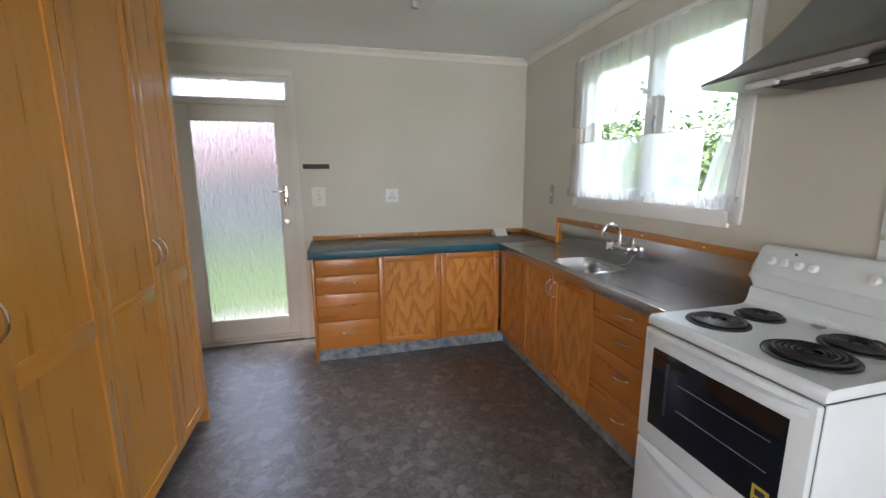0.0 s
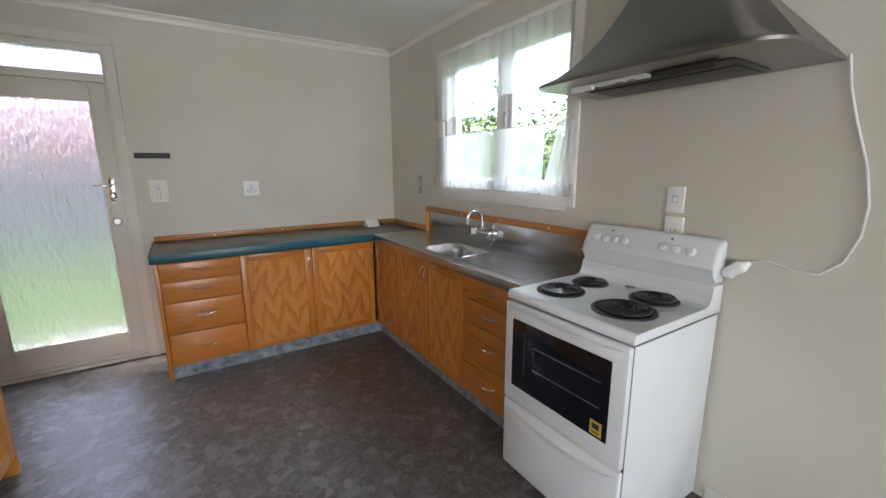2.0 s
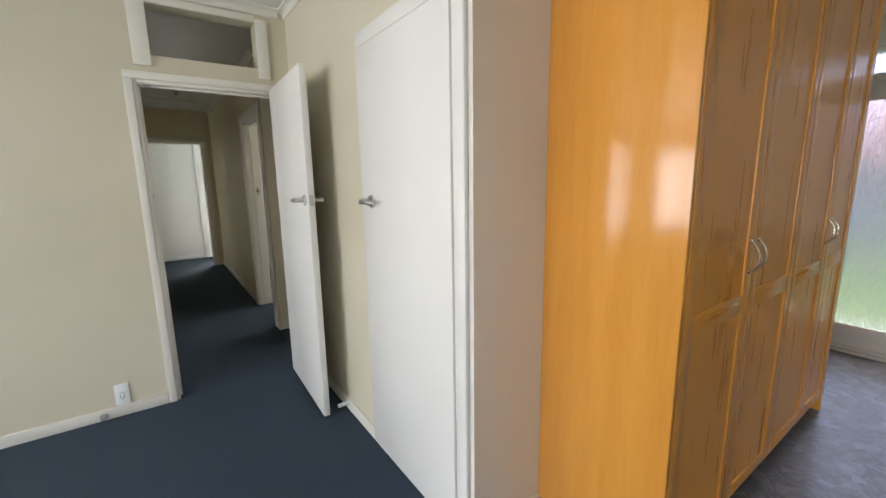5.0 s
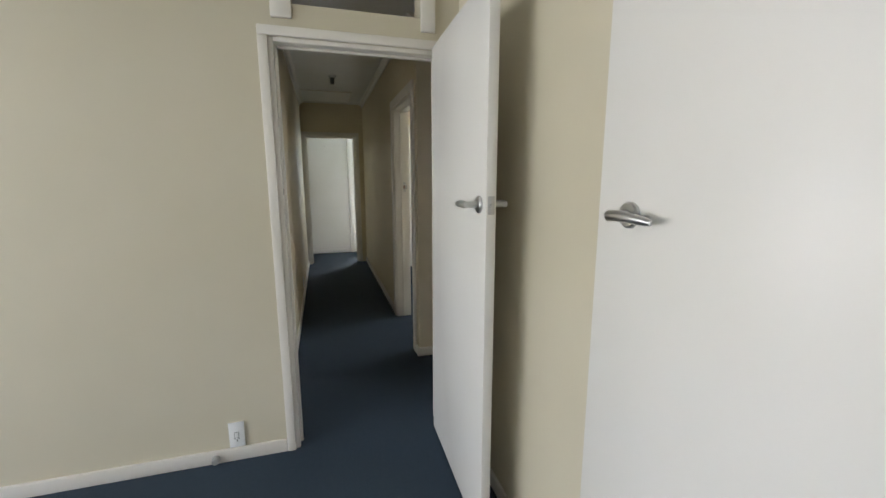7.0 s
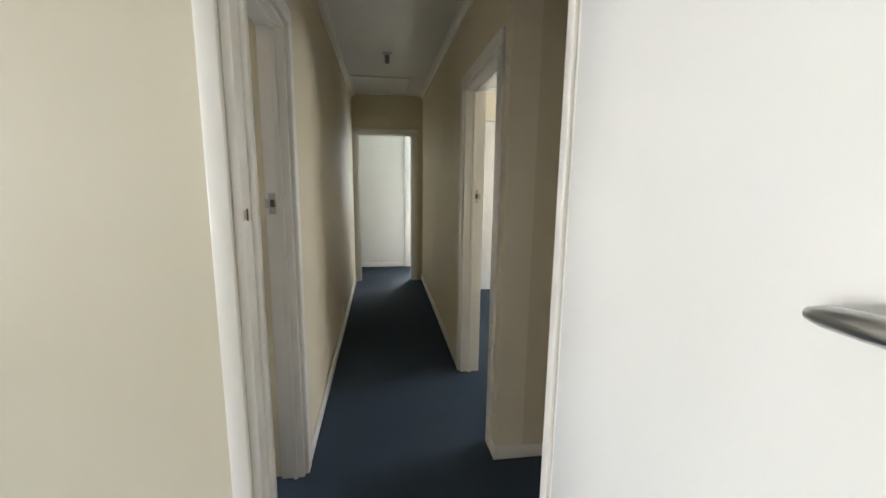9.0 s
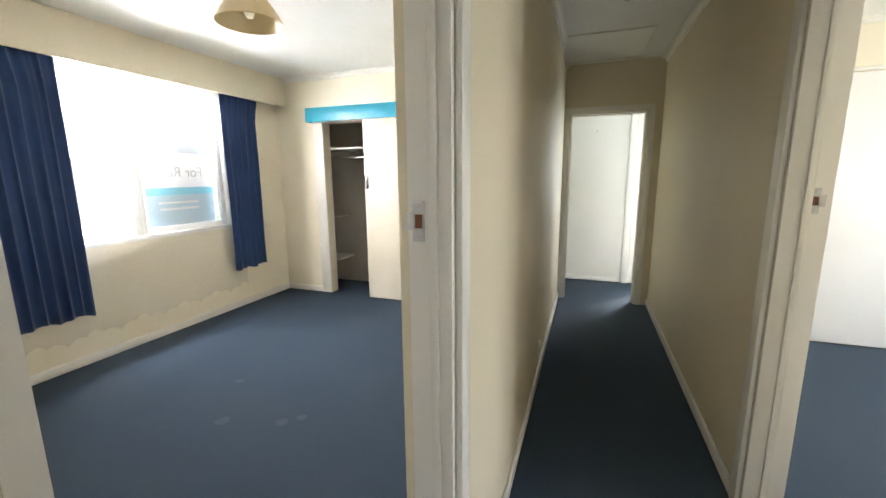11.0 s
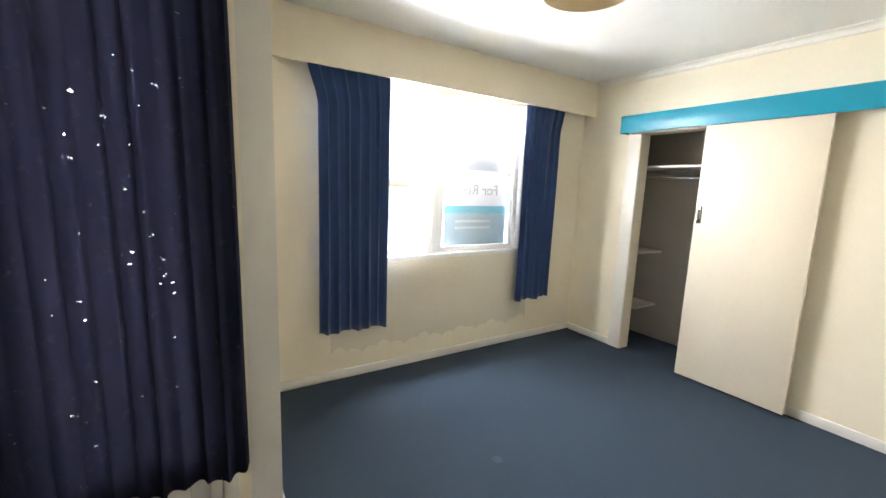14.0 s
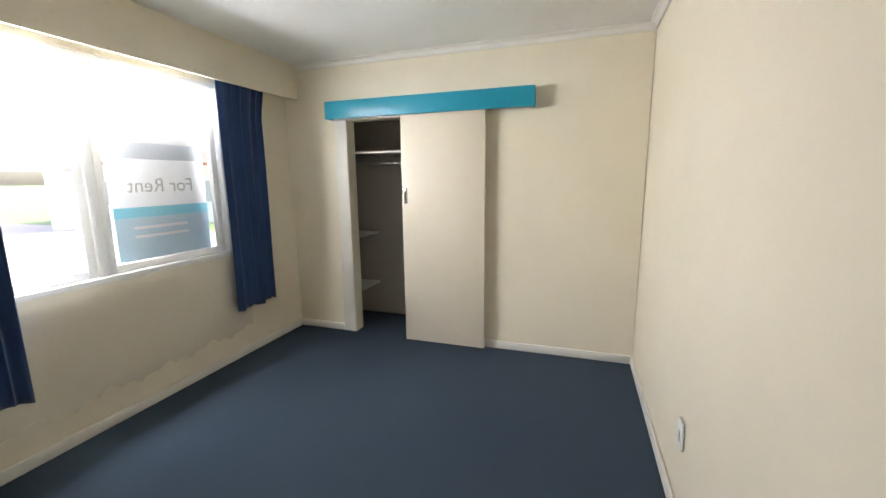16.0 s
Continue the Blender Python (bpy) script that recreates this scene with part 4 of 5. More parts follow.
wall_plate("light_switch", "y", (-0.132, KN, 1.286), -1, 0.075, 0.125, "cream triple light switch on a rounded block", 3, 0.022)
wall_plate("power_socket", "y", (0.506, KN, 1.287), -1, 0.118, 0.12, "white double power socket above the worktop", 2, holes=2)
wall_plate("sink_switch", "x", (KE, 3.166, 1.30), -1, 0.05, 0.16, "grey-cased switch with a white rocker", 1, mat=M_GREY)
wall_plate("stove_switch", "x", (KE, 0.925, 1.31), -1, 0.075, 0.112, "white stove isolator switch on the wall", 1)
wall_plate("stove_socket", "x", (KE, 0.92, 1.195), -1, 0.08, 0.08, "white power socket behind the stove", 0, holes=1)
wall_plate("low_socket", "x", (-3.30, -0.852, 0.137), 1, 0.07, 0.13, "white power socket low on the wall", 1, holes=1)
wall_plate("low_socket", "y", (-5.9, -0.79, 0.39), -1, 0.07, 0.12, "white power socket low on the bedroom wall", 1, holes=1)
wall_plate("low_socket", "y", (-6.1, HS, 0.2), 1, 0.07, 0.11, "white power socket low on the hall wall", 1, holes=1)
solid("door_stop", cyl(bmesh.new(), (-3.284, -0.95, 0.03), (1, 0, 0), 0.02, 0.016, 0.03, 16, 0.003), M_GREY, "grey rubber door stop on the skirting", "door stop")
solid("door_stop", cyl(bmesh.new(), (-2.50, 0.284, 0.055), (0, -1, 0), 0.012, 0.012, 0.07, 12, 0.002), M_PLASTIC, "white door stop on the skirting", "door stop")


# ---------------------------------------------------------------- stove
def stove():
    y0, y1, xf, xb = 0.69, 1.305, 1.225, 1.79
    t = thing("electric_stove", (1.5, 1.0, 0), "white enamel freestanding electric stove with four coil elements", "stove")
    part("body", box(xf, xb, y0 + 0.006, y1 - 0.006, 0.03, 0.862, bev=0.004), M_ENAMEL, t)
    part("plinth", box(xf + 0.06, xb - 0.02, y0 + 0.03, y1 - 0.03, 0.0, 0.0295), M_BLACK, t, "black plinth")
    # the shade under the hob's edge is a solid black strip
    part("shadow_gap", box(xf + 0.004, xb - 0.01, y0 + 0.009, y1 - 0.009, 0.8625, 0.872), M_BLACK, t, "black strip standing for the shade in the gap below the hob")
    bm = bmesh.new()
    prism(bm, [(xf - 0.022, 0.874), (xf - 0.022, 0.895), (xf - 0.016, 0.907), (xf - 0.004, 0.912), (xf + 0.012, 0.908), (1.66, 0.908), (1.69, 0.915), (1.705, 0.94), (1.71, 0.99), (xb, 0.99), (xb, 0.874)], "y", y0, y1)
    bmesh.ops.bevel(bm, geom=list(bm.edges), offset=0.003, segments=2, profile=0.5, affect="EDGES")
    part("hob", bm, M_ENAMEL, t)
    bm = bmesh.new()
    prism(bm, [(1.712, 0.991), (1.70, 1.045), (1.692, 1.06), (1.70, 1.075), (1.735, 1.155), (1.748, 1.168), (1.765, 1.172), (xb, 1.165), (xb, 0.991)], "y", y0 + 0.002, y1 - 0.002)
    bmesh.ops.bevel(bm, geom=[e for e in bm.edges if abs(e.verts[0].co.y - e.verts[1].co.y) < 0.01], offset=0.014, segments=3, profile=0.5, affect="EDGES")
    pan = part("control_panel", bm, M_ENAMEL, t)
    nrm = Vector((-0.90, 0, 0.42)).normalized()
    for y in (1.235, 1.185, 1.135, 1.085, 0.905, 0.85, 0.79):
        c = Vector((1.716, y, 1.112))
        bm = lathe(bmesh.new(), c, [(0.0185, 0.0), (0.0175, 0.008), (0.012, 0.014), (0.001, 0.015)], 20, nrm)
        part("knob", bm, M_ENAMEL, pan)
    for y in (1.16, 0.88):
        part("pilot_light", cyl(bmesh.new(), Vector((1.733, y, 1.15)), nrm, 0.005, 0.004, 0.003, 12), M_BLACK, pan, "tiny dark indicator lens")
    # black slab paints the shade in the gap behind door and drawer
    part("door_seal", box(xf - 0.0065, xf - 0.0003, y0 + 0.009, y1 - 0.009, 0.05, 0.861), M_BLACK, t, "black slab standing for the shade in the gap round the oven door")
    # oven door
    d = part("oven_door", box(xf - 0.036, xf - 0.006, y0 + 0.004, y1 - 0.004, 0.398, 0.866, bev=0.010), M_ENAMEL, t)
    part("oven_glass", box(xf - 0.0395, xf - 0.0362, 0.752, 1.247, 0.478, 0.797, bev=0.0015), M_OVEN, d, "black oven window with faint shelf lines")
    for z in (0.60, 0.70):
        part("shelf_line", box(xf - 0.0402, xf - 0.0396, 0.79, 1.12, z, z + 0.0022), M_GREY, d)
    part("shelf_runner", box(xf - 0.0402, xf - 0.0396, 1.165, 1.178, 0.55, 0.76), Mat("dark_runner", (0.03, 0.035, 0.045), 0.5).m, d)
    part("sticker", box(xf - 0.0406, xf - 0.0397, 0.772, 0.822, 0.488, 0.545), M_YELLOW, d, "yellow warning sticker")
    part("sticker_mark", box(xf - 0.0412, xf - 0.0407, 0.782, 0.812, 0.513, 0.535), M_BLACK, d)
    part("sticker_bar", box(xf - 0.0412, xf - 0.0407, 0.780, 0.814, 0.497, 0.502), M_BLACK, d)

    def lip(base, z0, z1, bow, dip):
        """A moulded white grip: a bowed bar across the front, dipping towards its middle."""
        us = [-1 + k / 14 for k in range(29)]
        bm = bmesh.new()
        prism(bm, [(base - bow * (1 - abs(u) ** 5) - 0.003, 0.998 + u * 0.285) for u in us] + [(base, 0.998 - u * 0.285) for u in us], "z", z0, z1)
        for v in bm.verts:
            u = (v.co.y - 0.998) / 0.285
            low = v.co.z < (z0 + z1) / 2
            v.co.z -= dip * (1 - u * u) * (1.0 if low else 0.7)
        return bm
    part("door_handle", lip(xf - 0.0355, 0.826, 0.85, 0.032, 0.012), M_ENAMEL, d)
    # warming drawer
    w = part("drawer_front", box(xf - 0.034, xf - 0.006, y0 + 0.004, y1 - 0.004, 0.045, 0.39, bev=0.010), M_ENAMEL, t)
    part("drawer_lip", lip(xf - 0.0335, 0.345, 0.365, 0.022, 0.05), M_ENAMEL, w)
    # coil elements
    for cx, cy, r in ((1.39, 1.165, 0.098), (1.60, 1.17, 0.077), (1.40, 0.862, 0.112), (1.615, 0.868, 0.09)):
        z = 0.9085
        el = part("element", lathe(bmesh.new(), (cx, cy, z), [(0.001, 0.001), (r * 0.86, 0.001), (r * 0.95, 0.005), (r, 0.006), (r * 1.05, 0.003), (r * 1.06, 0.0)], 40), M_DRIP, t, "black coil element in a dark drip bowl")
        part("trim_ring", lathe(bmesh.new(), (cx, cy, z), [(r * 1.05, 0.0005), (r * 1.055, 0.005), (r * 1.075, 0.004), (r * 1.08, 0.0)], 40), M_DRIP, el, "thin dark trim ring")
        turns = 5 if r > 0.08 else 4
        pts = [(cx + (0.022 + (r * 0.9 - 0.022) * k / (turns * 22)) * math.cos(2 * math.pi * k / 22), cy + (0.022 + (r * 0.9 - 0.022) * k / (turns * 22)) * math.sin(2 * math.pi * k / 22), z + 0.011) for k in range(turns * 22 + 1)]
        part("coil", tube(bmesh.new(), pts, 0.0058, 7), M_COIL, el)
        part("centre_cap", cyl(bmesh.new(), (cx, cy, z + 0.004), (0, 0, 1), 0.013, 0.012, 0.008, 16), M_COIL, el)
    part("vent_slot", lathe(bmesh.new(), (1.685, 1.02, 0.914), [(0.001, 0.003), (0.018, 0.003), (0.024, 0.0)], 20), M_STEEL, t, "small oven vent")
    return t


stove()
pl = thing("stove_plug", (1.76, 0.68, 1.05), "white stove plug with taped cord beside the stove", "plug")
part("plug_body", tube(bmesh.new(), [(1.76, 0.688, 1.04), (1.765, 0.67, 1.045), (1.77, 0.655, 1.06), (1.775, 0.635, 1.075), (1.785, 0.61, 1.095)], [0.014, 0.026, 0.022, 0.026, 0.008], 10), M_PLASTIC, pl)
cab = []
for (y, z) in ((0.612, 1.095), (0.56, 1.106), (0.49, 1.092), (0.42, 1.088), (0.365, 1.14), (0.336, 1.23), (0.333, 1.33), (0.355, 1.45), (0.395, 1.58), (0.425, 1.69), (0.44, 1.79)):
    cab.append((KE - 0.012, y, z))
solid("hood_cable", tube(bmesh.new(), cab, 0.0042, 8), M_PLASTIC, "white electric cord hanging down the wall from the hood", "cable")


def range_hood():
    """A steel canopy hood: curved visor edge, sloped skin to a chimney, filter and control strip below."""
    t = thing("range_hood", (1.7, 0.9, 1.8), "brushed stainless canopy range hood with a flared visor", "range hood")
    yl, yr, xw = 1.345, 0.45, KE - 0.002
    n = 48
    us = [0.5 - 0.5 * math.cos(math.pi * k / n) for k in range(n + 1)]

    def front(u):
        """x of the visor's front edge at u in 0..1 from the left end to the right."""
        s = 2 * u - 1
        e = max(0, abs(s) - 0.82) / 0.18
        return 1.34 - 0.03 * (1 - s * s) + 0.085 * (1 - math.sqrt(max(0, 1 - e * e)))

    bm = bmesh.new()
    rows = []
    for u in us:
        y = yl + (yr - yl) * u
        xf = front(u)
        cy = min(max(y, 0.77), 1.04)
        ring = [(xf, y, 1.780), (xf - 0.002, y, 1.783), (xf, y, 1.786)]
        for s in (0.15, 0.3, 0.45, 0.6, 0.75, 0.9, 1.0):
            e = 1 - (1 - s) ** 1.25
            bulge = 0.05 * math.sin(math.pi * s)
            ring.append((xf + (1.585 - xf) * e, y + (cy - y) * s ** 0.85, 1.786 + (2.14 - 1.786) * s ** 1.25 - bulge * 0.35))
        ring.append((xw, cy, 2.14))
        rows.append([bm.verts.new(p) for p in ring])
    for a, b in zip(rows, rows[1:]):
        for i in range(len(a) - 1):
            bm.faces.new((a[i], a[i + 1], b[i + 1], b[i]))
    for r in (rows[0], rows[-1]):
        c = bm.verts.new((xw, r[0].co.y, 1.780))
        c2 = bm.verts.new((xw, r[0].co.y, 1.786))
        bm.faces.new((r[0], r[1], r[2], c2, c))
        bm.faces.new([c2] + r[2:])
    bmesh.ops.remove_doubles(bm, verts=bm.verts, dist=0.0004)
    skin = part("canopy", bm, M_HOOD, t)
    skin.data.set_sharp_from_angle(angle=radians(62))
    bm = bmesh.new()
    lo = [(front(u), yl + (yr - yl) * u) for u in us]
    prism(bm, lo + [(xw, yr), (xw, yl)], "z", 1.7745, 1.7798)
    part("underside", bm, M_HOOD, t)
    part("chimney", box(1.585, xw, 0.77, 1.04, 2.1405, CEIL - 0.001, bev=0.003), M_HOOD, t)
    part("recess", box(1.47, 1.74, 0.62, 1.22, 1.7685, 1.7743, bev=0.002), M_GREYMET, t, "dull grey underside tray")
    part("filter", box(1.55, 1.735, 0.64, 1.20, 1.7625, 1.7683, bev=0.002), M_GREYMET, t, "grey mesh grease filter")
    ctl = part("control_strip", box(1.43, 1.475, 0.88, 1.10, 1.7635, 1.7743, bev=0.003), M_PLASTIC, t, "pale plastic control strip")
    for y in (0.93, 0.98):
        part("slider", box(1.44, 1.462, y, y + 0.025, 1.7595, 1.7634, bev=0.001), M_GREY, ctl)
    part("lamp_cover", tube(bmesh.new(), [(1.45, 0.66, 1.767), (1.45, 0.86, 1.767)], 0.016, 10), M_GREYMET, t, "dark lamp cover")
    part("lamp_cover", tube(bmesh.new(), [(1.45, 1.11, 1.767), (1.45, 1.21, 1.767)], 0.014, 10), M_PLASTIC, t)
    return t


range_hood()


# ---------------------------------------------------------------- windows
def window(name, axis, p0, p1, a0, a1, z0, z1, inner, bars=(), rails=(), sash=0.05, label="", arch=0.06, glass=None):
    """A timber window in an opening: frame, mullions at bars, rails (a0, a1, z), panes and an inner architrave.
    inner: -1 or +1, the side of the room."""
    mid = (a0 + a1) / 2
    t = thing(name, ((p0 + p1) / 2, mid, z0) if axis == "x" else (mid, (p0 + p1) / 2, z0), label, "window", kind="structure")

    def b(u0, u1, q0, q1, w0, w1, bev=0.004):
        return box(*((q0, q1, u0, u1) if axis == "x" else (u0, u1, q0, q1)), w0, w1, bev=bev)
    fr = 0.035
    part("jamb", b(a0, a0 + fr, p0, p1, z0, z1), M_WHITE, t)
    part("jamb", b(a1 - fr, a1, p0, p1, z0, z1), M_WHITE, t)
    part("head", b(a0 + fr, a1 - fr, p0, p1, z1 - fr, z1), M_WHITE, t)
    part("window_sill", b(a0 + fr, a1 - fr, p0, p1, z0, z0 + fr), M_WHITE, t)
    c0, c1 = (p0 + p1) / 2 - 0.022, (p0 + p1) / 2 + 0.022
    cols = [a0 + fr, *bars, a1 - fr]
    for u in bars:
        part("mullion", b(u - 0.03, u + 0.03, c0 - 0.015, c1 + 0.015, z0 + fr, z1 - fr), M_WHITE, t)
    for u0, u1 in zip(cols, cols[1:]):
        u0 += 0.03 if u0 in bars else 0
        u1 -= 0.03 if u1 in bars else 0
        zs = [z0 + fr, *[r[2] for r in rails if r[0] < (u0 + u1) / 2 < r[1]], z1 - fr]
        for w0, w1 in zip(zs, zs[1:]):
            sh = part("sash", b(u0, u0 + sash, c0, c1, w0, w1), M_WHITE, t)
            part("stile", b(u1 - sash, u1, c0, c1, w0, w1), M_WHITE, sh)
            part("rail", b(u0 + sash, u1 - sash, c0, c1, w0, w0 + sash), M_WHITE, sh)
            part("rail", b(u0 + sash, u1 - sash, c0, c1, w1 - sash, w1), M_WHITE, sh)
            g = part("pane", b(u0 + sash - 0.002, u1 - sash + 0.002, (c0 + c1) / 2 - 0.002, (c0 + c1) / 2 + 0.002, w0 + sash - 0.002, w1 - sash + 0.002, 0), glass or M_GLASS, sh)
            g.visible_shadow = False
    if arch:
        q = p0 if inner < 0 else p1
        q0, q1 = sorted((q + inner * 0.0005, q + inner * 0.018))
        part("architrave", b(a0 - arch, a0, q0, q1, z0 - arch, z1 + arch), M_WHITE, t)
        part("architrave", b(a1, a1 + arch, q0, q1, z0 - arch, z1 + arch), M_WHITE, t)
        part("architrave", b(a0, a1, q0, q1, z1, z1 + arch), M_WHITE, t)
        part("architrave", b(a0, a1, q0, q1, z0 - arch * 1.35, z0), M_WHITE, t)
    return t


wk = window("window_kitchen", "x", KE, KE + 0.14, 1.52, 2.765, 1.29, 2.25, -1, (2.12,), (), 0.045, "white painted two-light kitchen window")
st = part("stay", tube(bmesh.new(), [(KE + 0.03, 2.09, 1.70), (KE + 0.02, 2.09, 1.76), (KE + 0.03, 2.09, 1.80)], 0.008, 8), M_GREY, wk, "grey casement fastener")
window("window_bedroom", "y", -4.06, -3.92, -6.66, -4.85, 0.88, 2.2, 1, (-5.72,), ((-5.72, -4.8, 1.59),), 0.05, "white painted wide bedroom window", 0.0)
# unseen window, added so that its lamp can light living room and kitchen
window("window_living_south", "y", -5.34, -5.20, -2.4, 0.9, 0.6, 2.2, 1, (-1.3, -0.2), (), 0.05, "white painted three-light living room window, unseen, added to let in light")
window("window_living_west", "x", -3.42, -3.30, -4.75, -2.97, 0.5, 2.15, 1, (-3.86,), ((-5, -3, 1.7),), 0.05, "white painted living room window")
# far rooms' windows are out of view, added as openings for the lamps
window("window_opposite_room", "y", 3.73, 3.87, -6.9, -4.9, 0.9, 2.2, -1, (-5.9,), (), 0.05, "white painted window of the opposite room, unseen, added to let in light")
window("window_end_room", "x", -9.12, -9.0, -3.4, -1.5, 0.9, 2.1, 1, (-2.4,), (), 0.05, "white painted window of the end room, unseen, added to let in light")
window("window_end_room", "x", -9.12, -9.0, 0.35, 1.3, 0.9, 2.1, 1, (), (), 0.05, "white painted small window of the end room, unseen, added to let in light")


def back_door():
    x0, x1, y = -1.195, -0.355, KN + 0.03
    t = thing("door_back", (x0, y, 0), "cream painted back door with an obscure glass panel", "door", kind="structure")
    for nm, q in (("stile", (x0, x0 + 0.105, 0.03, 2.03)), ("stile", (x1 - 0.09, x1, 0.03, 2.03)), ("bottom_rail", (x0 + 0.1055, x1 - 0.0905, 0.03, 0.215)), ("top_rail", (x0 + 0.1055, x1 - 0.0905, 1.915, 2.03))):
        part(nm, box(q[0], q[1], y - 0.018, y + 0.022, q[2], q[3], bev=0.003), M_EXT, t)
    g = part("glass_panel", box(x0 + 0.1, x1 - 0.085, y - 0.004, y + 0.002, 0.21, 1.92), M_RAIN, t, "obscure glass with a running rain pattern")
    g.visible_shadow = False
    bd = bmesh.new()
    for q in ((x0 + 0.105, x0 + 0.117, 0.215, 1.915), (x1 - 0.102, x1 - 0.09, 0.215, 1.915)):
        bx(bd, q[0], q[1], y - 0.014, y - 0.0045, q[2], q[3], 0.002)
    bx(bd, x0 + 0.1172, x1 - 0.1022, y - 0.014, y - 0.0045, 0.215, 0.227, 0.002)
    bx(bd, x0 + 0.1172, x1 - 0.1022, y - 0.014, y - 0.0045, 1.903, 1.915, 0.002)
    part("glazing_bead", bd, M_EXT, t)
    f = y - 0.018
    lk = part("lock_plate", box(x1 - 0.068, x1 - 0.03, f - 0.006, f - 0.0005, 1.22, 1.385, bev=0.003), M_CHROME, t, "chrome lever lock plate")
    part("lever", tube(bmesh.new(), [(x1 - 0.049, f - 0.006, 1.335), (x1 - 0.049, f - 0.04, 1.335), (x1 - 0.075, f - 0.047, 1.337), (x1 - 0.15, f - 0.043, 1.335)], [0.009, 0.009, 0.008, 0.006], 10), M_CHROME, lk)
    part("snib", tube(bmesh.new(), [(x1 - 0.049, f - 0.005, 1.26), (x1 - 0.049, f - 0.022, 1.26)], 0.008, 10), M_CHROME, lk)
    part("deadbolt", lathe(bmesh.new(), (x1 - 0.05, f, 1.075), [(0.001, 0.022), (0.018, 0.022), (0.03, 0.012), (0.032, 0.0)], 24, (0, -1, 0)), M_SATIN, t, "round satin deadlock")
    for z in (0.3, 1.05, 1.8):
        part("hinge", cyl(bmesh.new(), (x0 - 0.004, f - 0.002, z), (0, 0, 1), 0.007, 0.007, 0.1, 10), M_SATIN, t)
    part("weather_bar", box(x0 + 0.01, x1 - 0.01, f - 0.014, f - 0.0005, 0.035, 0.062, bev=0.003), M_EXT, t, "scuffed weather bar")
    return t


back_door()
df = bmesh.new()
for q in ((-1.215, -1.197, 0.0, 2.27), (-0.353, -0.335, 0.0, 2.27)):
    bx(df, q[0], q[1], KN, KN + 0.14, q[2], q[3], 0.003)
bx(df, -1.1968, -0.3532, KN, KN + 0.14, 2.034, 2.085, 0.003)
bx(df, -1.1968, -0.3532, KN, KN + 0.14, 2.24, 2.27, 0.003)
bx(df, -1.1968, -0.3532, KN, KN + 0.14, 0.0015, 0.027, 0.003)
solid("door_frame_back", df, M_EXT, "cream painted back door frame with transom and threshold", "door frame", kind="structure")
tg = solid("transom_glass", box(-1.1965, -0.3535, KN + 0.05, KN + 0.056, 2.0855, 2.2395), M_RAIN, "obscure glass fanlight over the back door", "window", kind="structure")
tg.visible_shadow = False
architrave("architrave", "y", KN, -1, -1.215, -0.335, 2.27, 0.06, 0.018, M_EXT, "cream painted architrave round the back door")


# ---------------------------------------------------------------- curtains
def drape(axis, at, a0, a1, z0, z1, folds, depth, seed, pinch=0.0, hem=0.01, flare=(0, 0), scallop=0.0, sway=0.0, spread=0.0):
    """A hanging cloth with soft folds. at: its plane; pinch: gathering towards the middle of its height;
    flare: by how much each side is drawn in below its heading; hem: unevenness of the lower edge."""
    rnd = random.Random(seed)
    nu, nz = max(40, int(folds * 16)), 26
    ph = [rnd.uniform(-0.5, 0.5) for _ in range(int(folds) + 3)]
    amp = [rnd.uniform(0.55, 1.15) for _ in range(int(folds) + 3)]
    bm = bmesh.new()
    g = []
    for k in range(nz + 1):
        w = k / nz
        row = []
        for i in range(nu + 1):
            u = i / nu
            f = u * folds
            j = int(f)
            mixp = f - j
            p = ph[j] * (1 - mixp) + ph[j + 1] * mixp
            am = amp[j] * (1 - mixp) + amp[j + 1] * mixp
            fade = 0.55 + 0.45 * w
            off = depth * am * math.sin(2 * math.pi * (f + 0.35 * p + 0.06 * math.sin(5 * w + 0.8 * f))) * fade
            off += depth * 0.2 * math.sin(2 * math.pi * (1.7 * f + p) + 2 * w)
            lo, hi = a0, a1
            bite = min(1, w / 0.16)
            bite = bite * bite * (3 - 2 * bite)
            lo, hi = lo + flare[0] * bite, hi + flare[1] * bite
            hi += spread * w
            if pinch:
                q = pinch * math.exp(-((w - 0.15) / 0.5) ** 2) * (hi - lo) / 2
                lo, hi = lo + q, hi - q
            a = lo + (hi - lo) * u + depth * 0.3 * math.cos(2 * math.pi * f) * fade + sway * w
            z = z1 + (z0 - z1) * w
            if w > 0.8:
                z += (w - 0.8) / 0.2 * hem * (math.sin(2.1 * f + seed) * 0.4 + (am - 0.85) * 0.6 + scallop * abs(math.sin(math.pi * f)))
            row.append(bm.verts.new((at + off, a, z) if axis == "x" else (a, at + off, z)))
        g.append(row)
    for r, s in zip(g, g[1:]):
        for i in range(nu):
            bm.faces.new((r[i], r[i + 1], s[i + 1], s[i]))
    return bm


def cloth(name, bm, mat, label, category="curtain", thick=0.0015):
    ob = solid(name, bm, mat, label, category)
    if thick:
        s = ob.modifiers.new("thickness", "SOLIDIFY")
        s.thickness = thick
    return ob


def curtain_wire(axis, at, a0, a1, z):
    p = lambda a: (at, a, z) if axis == "x" else (a, at, z)
    bm = tube(bmesh.new(), [p(a0), p((a0 * 2 + a1) / 3), p((a0 + 2 * a1) / 3), p(a1)], 0.003, 6)
    return solid("curtain_wire", bm, M_PLASTIC, "white plastic-covered curtain wire across the window", "curtain wire")


